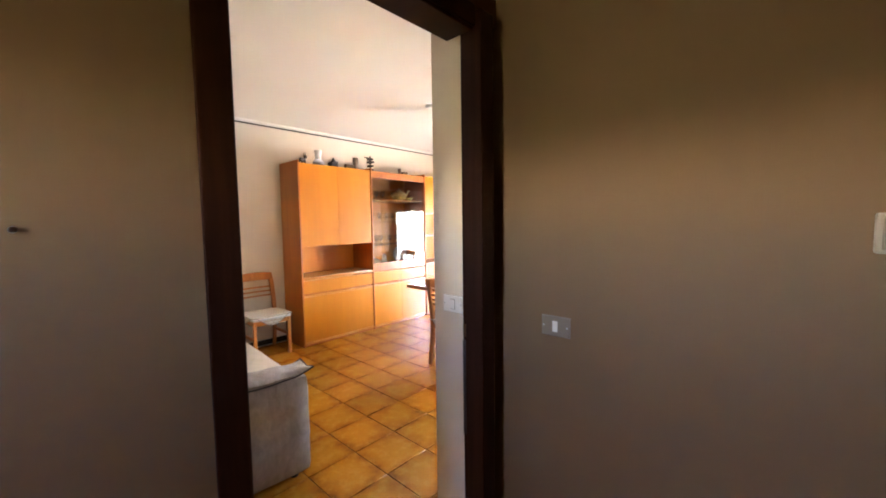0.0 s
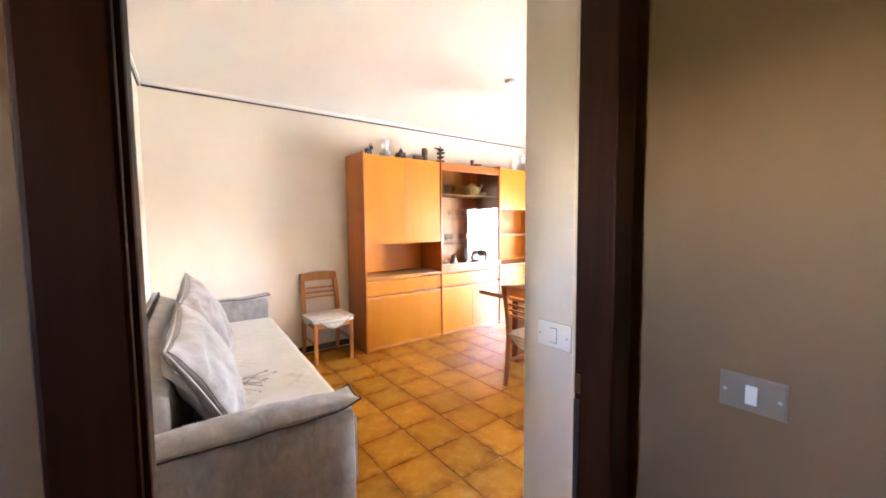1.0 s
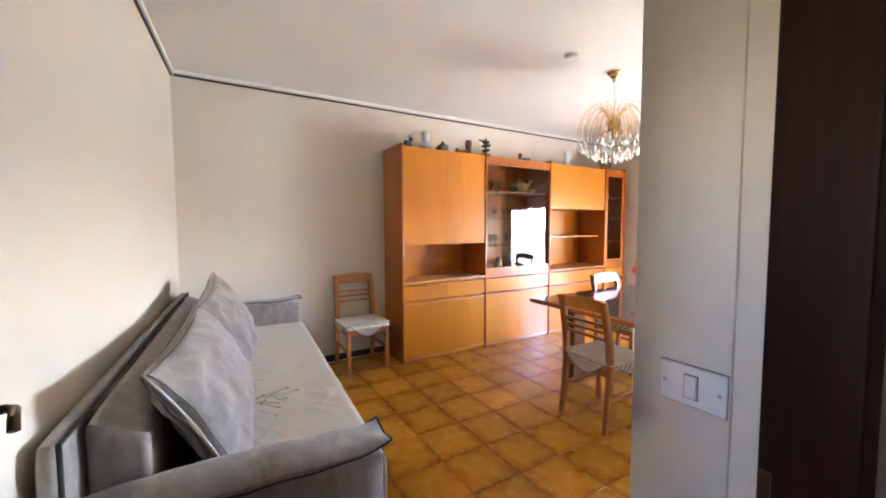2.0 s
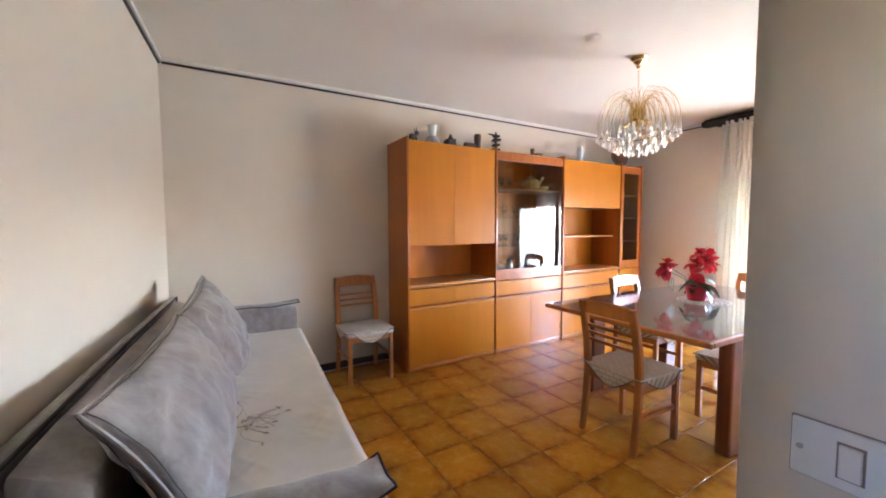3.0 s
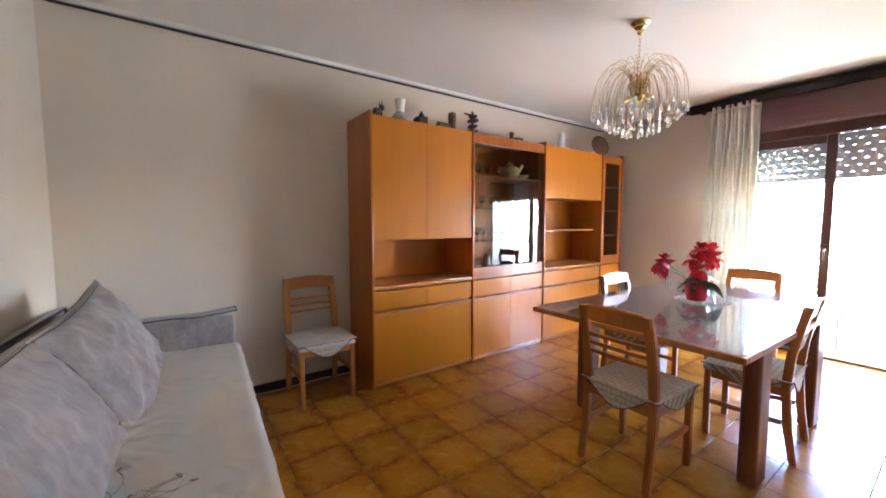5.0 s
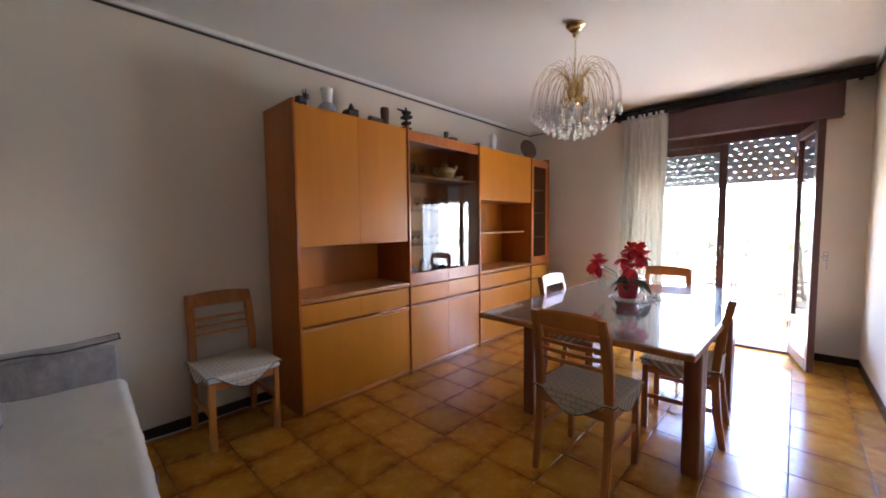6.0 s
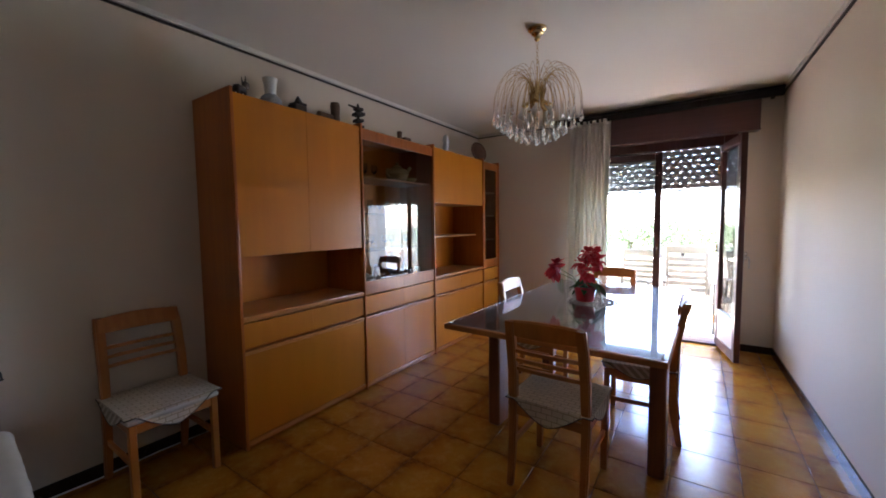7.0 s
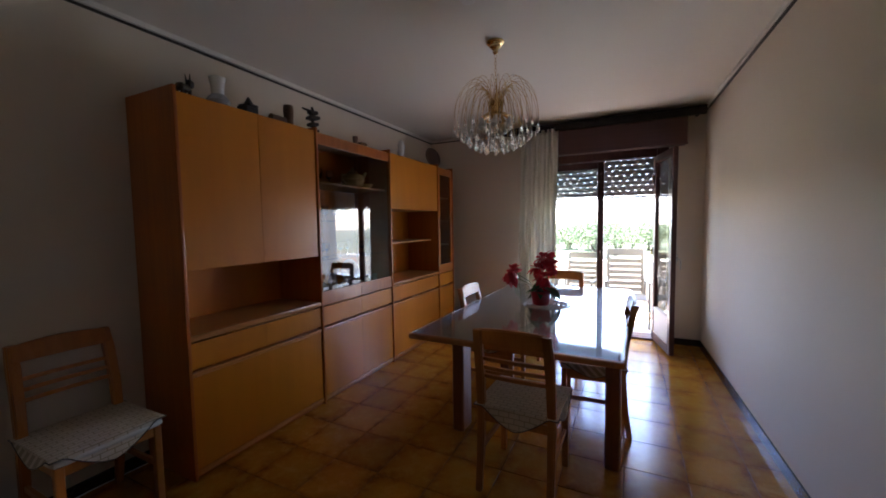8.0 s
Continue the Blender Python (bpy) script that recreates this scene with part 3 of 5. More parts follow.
def tree_thing(m, seed):
    r = random.Random(seed)
    t = thing("tree", m, "leafy green tree in the far hedgerow", "tree", "trees beyond the balcony")
    bm = rod((0, 0, 0), (0.1, 0, 1.7), 0.20, 0.12)
    tips = []
    for k in range(7):
        a, z = k * 0.9 + r.random(), 0.12 + 0.27 * k
        tip = (1.5 * math.cos(a) * (0.7 + 0.5 * r.random()), 1.5 * math.sin(a) * (0.7 + 0.5 * r.random()), z + 0.7 + r.random())
        tips.append(tip)
        merge(bm, rod((0.05, 0, z * 0.9), tip, 0.08, 0.02, 6))
    part("trunk", bm, M_BARK, t)
    verts, faces = [], []
    for k in range(3400):
        c = Vector(tips[k % 7]) + Vector((r.gauss(0, 0.75), r.gauss(0, 0.75), r.gauss(0.1, 0.6)))
        d, e = Vector((r.gauss(0, 1), r.gauss(0, 1), r.gauss(0, 1))).normalized(), Vector((r.gauss(0, 1), r.gauss(0, 1), r.gauss(0, 1))).normalized()
        n = len(verts)
        verts += [c - d * 0.10, c + e * 0.06, c + d * 0.10, c - e * 0.06]
        faces.append((n, n + 1, n + 2, n + 3))
    me = bpy.data.meshes.new("crown")
    me.from_pydata(verts, [], faces)
    me.materials.append(M_FOLIAGE)
    crown = new("crown", me)
    crown.parent = t
    return t


first = tree_thing(pose(-70, 64, -4.5), 3)
for k in range(60):
    copy_thing(first, pose(-72 + k * 2.0 + rng.uniform(-1.6, 1.6), 66 + rng.uniform(0, 30), -4.5, 0, 0, rng.uniform(0, 360)) @ Matrix.Scale(rng.uniform(1.3, 1.9), 4))


def garden_chair():
    c = thing("garden_chair", pose(0, 0, 0), "white plastic slatted garden chair on the balcony", "chair", "garden chairs on the balcony")
    lean = pose(0, 0.24, 0.40, -14, 0, 0)
    for x in (-0.235, 0.235):
        part("back_post", box(x - 0.022, -0.015, -0.02, x + 0.022, 0.015, 0.66, bev=0.008), M_GARDEN, c).matrix_basis = lean
    for k in range(6):
        part("back_slat", box(-0.213, -0.009, 0.03 + k * 0.085, 0.213, 0.009, 0.095 + k * 0.085, bev=0.006), M_GARDEN, c).matrix_basis = lean
    part("top_rail", box(-0.255, -0.017, 0.575, 0.255, 0.017, 0.68, bev=0.014, seg=3), M_GARDEN, c).matrix_basis = lean
    for k in range(6):
        part("seat_slat", box(-0.235, -0.26 + k * 0.085, 0.385, 0.235, -0.19 + k * 0.085, 0.405, bev=0.006), M_GARDEN, c)
    for x in (-0.27, 0.27):
        part("armrest", box(x - 0.028, -0.27, 0.615, x + 0.028, 0.30, 0.640, bev=0.010, seg=3), M_GARDEN, c)
        part("front_leg", rod((x, -0.27, 0), (x, -0.22, 0.62), 0.018), M_GARDEN, c)
        part("back_leg", rod((x, 0.32, 0), (x, 0.20, 0.62), 0.018), M_GARDEN, c)
        part("seat_rail", box(x - 0.034, -0.26, 0.36, x - 0.004 if x > 0 else x + 0.034, 0.27, 0.386, bev=0.005), M_GARDEN, c)
    return c


gc = garden_chair()
gc.matrix_basis = pose(-1.575, 6.98, -0.02, 0, 0, 4)
copy_thing(gc, pose(-2.26, 7.15, -0.02, 0, 0, -8) @ Matrix.Scale(0.93, 4))

# ---- wall units in cherry veneer ----
FX = 0.46  # depth of the units
UNITS = {"a": (2.20, 3.235), "b": (3.235, 4.255), "c": (4.255, 5.35), "d": (5.35, 5.82)}


def unit(key, label):
    """A wall unit; local x runs out of the wall, y along it."""
    y0, y1 = UNITS[key]
    w = y1 - y0
    u = thing("wall_unit", pose(XW + 0.004, y0, 0), label, "cabinet", "wall units")
    top = 2.20
    post = 0.020
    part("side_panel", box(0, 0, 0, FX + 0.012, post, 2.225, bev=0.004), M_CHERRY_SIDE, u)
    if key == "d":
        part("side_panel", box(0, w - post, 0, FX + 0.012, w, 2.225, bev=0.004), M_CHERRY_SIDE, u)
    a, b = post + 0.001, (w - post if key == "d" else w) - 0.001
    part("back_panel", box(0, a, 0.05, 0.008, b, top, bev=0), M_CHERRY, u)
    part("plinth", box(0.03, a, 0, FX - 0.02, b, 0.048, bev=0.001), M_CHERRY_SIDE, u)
    part("top_board", box(0.008, a, top - 0.022, FX - 0.024, b, top, bev=0.002), M_CHERRY_FLAT, u)
    part("floor_board", box(0.008, a, 0.049, FX - 0.024, b, 0.068, bev=0.002), M_CHERRY_FLAT, u)
    g = 0.0008
    mid = (a + b) / 2

    def door(z0, z1, halves):
        cuts = [a + 0.002, mid, b - 0.002] if halves else [a + 0.002, b - 0.002]
        for p, q in zip(cuts, cuts[1:]):
            part("door", box(FX - 0.022, p + g / 2, z0, FX, q - g / 2, z1, bev=0.0015), M_CHERRY, u)

    def drawers(z0, z1, halves):
        cuts = [a + 0.002, mid, b - 0.002] if halves else [a + 0.002, b - 0.002]
        for p, q in zip(cuts, cuts[1:]):
            part("drawer", box(FX - 0.022, p + g / 2, z0, FX, q - g / 2, z1, bev=0.0015), M_CHERRY, u)

    def ledge(z0, z1):
        part("grip_rail", box(FX - 0.035, a, z0, FX + 0.006, b, z1, bev=0.005), M_LIP, u)

    halves = key != "d"
    door(0.055, 0.598, key == "b")
    part("base_rail", box(FX - 0.030, a, 0.022, FX + 0.005, b, 0.051, bev=0.006), M_LIP, u)
    ledge(0.600, 0.624)
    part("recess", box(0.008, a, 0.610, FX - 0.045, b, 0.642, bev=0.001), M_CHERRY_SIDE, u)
    drawers(0.645, 0.796, halves)
    if key in "ac":
        part("counter_board", box(0.008, a, 0.806, FX + 0.004, b, 0.842, bev=0.006), M_CHERRY_FLAT, u)
        low = 1.212 if key == "a" else 1.622
        door(low, top - 0.004, key == "a")
        part("niche_ceiling", box(0.008, a, low + 0.002, FX - 0.026, b, low + 0.020, bev=0.001), M_CHERRY_FLAT, u)
        part("counter_edge", box(FX + 0.005, a + 0.001, 0.812, FX + 0.010, b - 0.001, 0.836, bev=0.002), M_LIP, u)
        if key == "c":
            part("shelf", box(0.008, a, 1.245, FX - 0.10, b, 1.263, bev=0.002), M_CHERRY_FLAT, u)
    else:
        base = 0.806
        zt = 2.185
        part("counter_board", box(0.008, a, base, FX - 0.026, b, base + 0.02, bev=0.003), M_CHERRY_FLAT, u)
        cuts = [a, mid, b] if key == "b" else [a, b]
        for p, q in zip(cuts, cuts[1:]):
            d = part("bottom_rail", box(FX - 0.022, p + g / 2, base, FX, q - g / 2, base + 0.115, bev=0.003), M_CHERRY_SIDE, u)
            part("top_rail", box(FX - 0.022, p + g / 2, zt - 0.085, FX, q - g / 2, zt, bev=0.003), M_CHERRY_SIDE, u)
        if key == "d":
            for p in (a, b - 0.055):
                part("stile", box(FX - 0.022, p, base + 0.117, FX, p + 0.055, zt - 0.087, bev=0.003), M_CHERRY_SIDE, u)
            part("glass_door", box(FX - 0.014, a + 0.056, base + 0.116, FX - 0.009, b - 0.056, zt - 0.086, bev=0), M_SMOKED, u)
        else:
            for p, q in zip(cuts, cuts[1:]):
                part("glass_door", box(FX - 0.014, p + 0.003, base + 0.116, FX - 0.009, q - 0.003, zt - 0.086, bev=0), M_SMOKED, u)
        for z in (1.165, 1.49, 1.80):
            part("glass_shelf" if key == "b" and z < 1.7 else "shelf", box(0.010, a + 0.004, z, FX - 0.05, b - 0.004, z + (0.008 if key == "b" and z < 1.7 else 0.016), bev=0.002), M_TABLE_GLASS if key == "b" and z < 1.7 else M_CHERRY_FLAT, u)
    return u


unit("a", "cherry wood wall unit with paired doors, drawers and an open niche")
unit("b", "cherry wood display unit with smoked glass doors and drawers")
unit("c", "cherry wood wall unit with flap door, open shelves and drawers")
unit("d", "narrow cherry wood unit with one glazed door")

# ---- things inside and on top of the units ----
UX = XW + 0.004


def solid(name, bm, mat, m, label, category, group="", smooth=50):
    ob = part(name, bm, mat, smooth=smooth)
    ob.matrix_basis = m
    return tagged(ob, label, category, group)


def glass_at(y, z, x=0.25):
    prof = [(0.024, 0), (0.024, 0.003), (0.005, 0.008), (0.005, 0.05), (0.026, 0.07), (0.030, 0.10), (0.027, 0.13), (0.025, 0.13), (0.028, 0.10), (0.024, 0.074), (0.002, 0.056)]
    return solid("wine_glass", lathe(prof, 16), M_CRYSTAL, pose(UX + x, y, z), "clear stemmed wine glass on a cabinet shelf", "glass", "glasses in the display unit")


g0 = glass_at(3.32, 1.816)
for y, z, x in ((3.39, 1.816, 0.22), (3.46, 1.816, 0.27), (3.53, 1.816, 0.2), (3.60, 1.816, 0.26), (3.36, 1.498, 0.25), (3.44, 1.498, 0.2), (3.52, 1.498, 0.27), (3.68, 1.498, 0.24), (3.80, 1.498, 0.22), (3.92, 1.498, 0.26),
                (3.34, 1.173, 0.24), (3.45, 1.173, 0.28), (3.58, 1.173, 0.22), (3.72, 1.173, 0.26), (3.86, 1.173, 0.22), (4.05, 1.173, 0.25)):
    copy_thing(g0, pose(UX + x, y, z))

pot = thing("teapot", pose(UX + 0.28, 3.90, 1.816) @ Matrix.Scale(1.3, 4), "ochre glazed teapot with spout on the top shelf", "teapot")
part("body", lathe([(0.04, 0), (0.075, 0.02), (0.088, 0.055), (0.075, 0.09), (0.04, 0.108)], 24), M_YELLOWWARE, pot)
part("lid", lathe([(0.042, 0.108), (0.03, 0.122), (0.008, 0.128), (0.012, 0.142), (0.004, 0.148)], 20), M_YELLOWWARE, pot)
part("spout", tube([(0, 0.07, 0.04), (0, 0.11, 0.065), (0, 0.135, 0.105), (0, 0.155, 0.125)], 0.014, 10), M_YELLOWWARE, pot)
part("handle", tube([(0, -0.07, 0.085), (0, -0.115, 0.085), (0, -0.12, 0.05), (0, -0.078, 0.03)], 0.008, 8), M_YELLOWWARE, pot)
bowl = [(0.03, 0), (0.06, 0.02), (0.085, 0.05), (0.08, 0.05), (0.055, 0.024), (0.002, 0.010)]
solid("bowl", lathe(bowl, 24), M_YELLOWWARE, pose(UX + 0.27, 4.10, 1.816), "small ochre ceramic bowl in the display unit", "bowl")
solid("soup_tureen", lathe([(0.05, 0), (0.06, 0.01), (0.10, 0.06), (0.105, 0.10), (0.06, 0.135), (0.015, 0.145), (0.018, 0.165), (0.004, 0.17)], 28), M_CERAMIC, pose(UX + 0.24, 3.42, 0.826), "white ceramic tureen behind the smoked glass", "tureen")
solid("serving_dish", lathe([(0.06, 0), (0.14, 0.02), (0.16, 0.035), (0.155, 0.035), (0.06, 0.008)], 28), M_CERAMIC, pose(UX + 0.22, 3.78, 0.826), "shallow white serving dish in the display unit", "dish")
solid("silver_tray", lathe([(0.10, 0), (0.13, 0.012), (0.14, 0.02), (0.13, 0.018), (0.002, 0.004)], 28), M_STEEL, pose(UX + 0.08, 4.05, 0.97, 0, 78, 0), "polished silver tray leaning upright", "tray")
for yy, hh, rr in ((3.33, 0.10, 0.03), (3.52, 0.12, 0.028), (3.68, 0.09, 0.032), (4.02, 0.11, 0.03), (4.14, 0.13, 0.026)):
    solid("metal_cup", lathe([(rr * 0.8, 0), (rr, 0.01), (rr * 0.9, hh * 0.5), (rr * 1.1, hh), (rr * 1.0, hh), (0.003, 0.012)], 18), M_STEEL if hh > 0.1 else M_DARKWOOD, pose(UX + 0.33, yy, 0.826), "small dark metal cup in the display unit", "cup", "cups in the display unit")
for yy, rr in ((3.90, 0.075), (4.10, 0.062)):
    cooker = thing("lidded_pot", pose(UX + 0.27, yy, 0.826), "dark metal lidded pot in the display unit", "pot", "pots in the display unit")
    part("body", lathe([(rr * 0.85, 0), (rr, 0.012), (rr * 1.03, 0.075), (rr * 0.98, 0.08)], 24), M_BRONZE, cooker)
    part("lid", lathe([(rr * 1.0, 0.081), (rr * 0.7, 0.10), (0.012, 0.108), (0.014, 0.124), (0.004, 0.128)], 24), M_BRONZE, cooker)
    for side in (-1, 1):
        part("handle", tube([(0, side * rr, 0.055), (0, side * (rr + 0.025), 0.062), (0, side * (rr + 0.025), 0.070), (0, side * rr, 0.072)], 0.005, 6), M_BRONZE, cooker)
solid("coffee_pot", lathe([(0.045, 0), (0.05, 0.02), (0.038, 0.12), (0.03, 0.17), (0.034, 0.18), (0.006, 0.20)], 20), M_STEEL, pose(UX + 0.26, 3.60, 0.826), "tall metal coffee pot in the display unit", "coffee pot")
solid("jug", lathe([(0.04, 0), (0.06, 0.04), (0.055, 0.10), (0.035, 0.15), (0.045, 0.18), (0.04, 0.18), (0.002, 0.02)], 20), M_CERAMIC, pose(UX + 0.25, 5.60, 1.506), "white ceramic jug in the narrow unit", "jug")
solid("small_vase", lathe([(0.03, 0), (0.05, 0.05), (0.03, 0.11), (0.04, 0.13), (0.03, 0.13), (0.002, 0.02)], 18), M_CERAMIC, pose(UX + 0.25, 5.56, 1.816), "small pale vase in the narrow unit", "vase")
solid("photo_frame", box(-0.006, -0.055, 0, 0.006, 0.055, 0.085, bev=0.003), M_CERAMIC, pose(UX + 0.24, 5.60, 1.181, 0, -8, 0), "small pale picture frame on a shelf", "picture frame")
solid("cup", lathe([(0.025, 0), (0.04, 0.03), (0.043, 0.06), (0.038, 0.06), (0.002, 0.01)], 18), M_CERAMIC, pose(UX + 0.26, 5.66, 1.816), "small white cup in the narrow unit", "cup")


def on_top(dx, y, turn=0):
    return pose(UX + dx, y, 2.2005, 0, 0, turn)


animal = merge(soft_box(-0.03, -0.05, 0.03, 0.03, 0.05, 0.085, 0.022, cuts=4, lumps=0.008), soft_box(-0.022, 0.03, 0.07, 0.022, 0.085, 0.125, 0.018, cuts=4, lumps=0.008, seed=2))
for x, y in ((-0.02, -0.035), (0.02, -0.035), (-0.02, 0.035), (0.02, 0.035)):
    merge(animal, rod((x, y, 0), (x, y, 0.05), 0.011, 0.012, 8))
for x in (-0.012, 0.012):
    merge(animal, rod((x, 0.05, 0.11), (x * 1.6, 0.045, 0.165), 0.008, 0.002, 6))
solid("carved_figurine", animal, M_DARKWOOD, on_top(0.40, 2.30, 20) @ Matrix.Scale(0.8, 4), "dark carved wooden animal figurine on the wall unit", "figurine")
vase = thing("vase", on_top(0.36, 2.53), "white-necked vase with a blue patterned belly", "vase")
part("belly", lathe([(0.050, 0), (0.066, 0.012), (0.070, 0.036), (0.054, 0.060), (0.036, 0.076)], 28), M_BLUEWHITE, vase, "blue and white patterned belly")
part("neck", lathe([(0.036, 0.076), (0.035, 0.09), (0.040, 0.14), (0.048, 0.180), (0.044, 0.180), (0.030, 0.10)], 28), M_CERAMIC, vase, "plain white flared neck")
hut = merge(boxes([(-0.04, -0.055, 0, 0.04, 0.055, 0.05)], bev=0.006), prism([(-0.045, -0.03), (0.045, -0.03), (0.045, 0.045), (-0.045, 0.045)], 0.05, 0.065))
merge(hut, rod((0, 0.008, 0.062), (0, 0.008, 0.115), 0.036, 0.006, 6))
solid("carved_ornament", hut, M_DARKWOOD, on_top(0.38, 2.72, 10), "small dark carved ornament with a pointed top", "ornament")
log = merge(rod((0, -0.10, 0.028), (0, 0.02, 0.028), 0.028, 0.028, 12), lathe([(0.036, 0), (0.034, 0.05), (0.038, 0.12), (0.034, 0.15)], 12), Matrix.Translation((0.0, 0.06, 0)))
solid("wooden_ornament", log, M_BROWNWOOD, on_top(0.38, 3.00), "brown wooden ornament of a log and an upright stump", "ornament")
pagoda = bmesh.new()
for z, w in ((0.0, 0.042), (0.05, 0.036), (0.10, 0.044), (0.145, 0.034)):
    merge(pagoda, soft_box(-w, -w, z, w, w, z + 0.03, 0.010, cuts=3, lumps=0.010, seed=z * 9))
    for s in (-1, 1):
        merge(pagoda, rod((0.012 * s, 0.014 * s, z), (0.016 * s, -0.012 * s, z + 0.055), 0.011, 0.008, 6))
merge(pagoda, rod((0, 0, 0.165), (0, -0.085, 0.182), 0.014, 0.006, 8))
solid("carved_figurine", pagoda, M_DARKWOOD, on_top(0.38, 3.30, -15), "tall dark openwork carving on the wall unit", "figurine")
cubes = merge(lathe([(0.026, 0), (0.022, 0.03), (0.026, 0.075), (0.02, 0.08)], 12), soft_box(-0.03, 0.04, 0, 0.03, 0.15, 0.038, 0.015, cuts=4))
solid("wooden_ornament", cubes, M_BROWNWOOD, on_top(0.38, 3.83), "small brown wooden ornament lying on the wall unit", "ornament")
white_fig = merge(lathe([(0.045, 0), (0.044, 0.018), (0.028, 0.028), (0.040, 0.075), (0.026, 0.115), (0.036, 0.145), (0.030, 0.185), (0.008, 0.205)], 14), rod((0, 0.01, 0.06), (0.0, 0.062, 0.15), 0.014, 0.018, 8))
solid("white_figurine", white_fig, M_CERAMIC, on_top(0.36, 4.66), "white porcelain figurine on the wall unit", "figurine")
disc = merge(lathe([(0.13, -0.006), (0.135, 0), (0.13, 0.006)], 36), lathe([(0.10, 0.006), (0.095, 0.010), (0.03, 0.012)], 36))
plate = thing("woven_plate", on_top(0.33, 5.50), "round brown woven plate on a stand", "decorative plate")
part("disc", disc, M_CANE, plate).matrix_basis = pose(0, 0, 0.142, 0, 76, -18)
part("stand", boxes([(-0.05, -0.04, 0, 0.045, -0.028, 0.014), (-0.05, 0.028, 0, 0.045, 0.04, 0.014), (0.032, -0.04, 0.014, 0.045, 0.04, 0.022)], bev=0.002), M_DARKWOOD, plate)

# ---- dining table ----
TX0, TX1, TY0, TY1, TZ = -2.80, -1.55, 2.985, 5.20, 0.765
table = thing("dining_table", pose((TX0 + TX1) / 2, (TY0 + TY1) / 2, 0, 0, 0, -1.5), "large reddish brown wooden dining table under a glass sheet", "table")
tw, tl = (TX1 - TX0) / 2, (TY1 - TY0) / 2
part("tabletop", box(-tw + 0.035, -tl + 0.035, TZ - 0.038, tw - 0.035, tl - 0.035, TZ - 0.006, bev=0.001), M_TABLE_SHEEN, table)
rim = bmesh.new()
for r in ((-tw, -tl, TZ - 0.040, tw, -tl + 0.034, TZ - 0.005), (-tw, tl - 0.034, TZ - 0.040, tw, tl, TZ - 0.005), (-tw, -tl + 0.034, TZ - 0.040, -tw + 0.034, tl - 0.034, TZ - 0.005), (tw - 0.034, -tl + 0.034, TZ - 0.040, tw, tl - 0.034, TZ - 0.005)):
    merge(rim, box(*r, bev=0.009, seg=3))
part("edge_band", rim, M_BEECH, table, "lighter rounded wooden edge")
part("glass_sheet", box(-tw + 0.02, -tl + 0.02, TZ - 0.004, tw - 0.02, tl - 0.02, TZ + 0.003, bev=0.0015, seg=1), M_TABLE_GLASS, table, "clear glass sheet")
part("apron", boxes([(-0.386, -0.73, TZ - 0.10, 0.511, -0.71, TZ - 0.041), (-0.386, 0.29, TZ - 0.10, 0.511, 0.31, TZ - 0.041), (-0.44, -0.644, TZ - 0.10, -0.42, 0.224, TZ - 0.041), (0.545, -0.644, TZ - 0.10, 0.565, 0.224, TZ - 0.041)], bev=0.002), M_TABLE_LEG, table)
for sx in (-1, 1):
    for sy in (-1, 1):
        lg = box(-0.042, -0.075, 0, 0.042, 0.075, TZ - 0.041, bev=0.014, seg=3)
        merge(lg, box(-0.0425, -0.004, 0.03, 0.0425, 0.004, TZ - 0.06, bev=0))
        part("leg", lg, M_TABLE_LEG, table).matrix_basis = pose(0.555 if sx > 0 else -0.43, (-0.72 if sy < 0 else 0.30), 0)

# ---- chairs of beech with tied-on seat covers ----


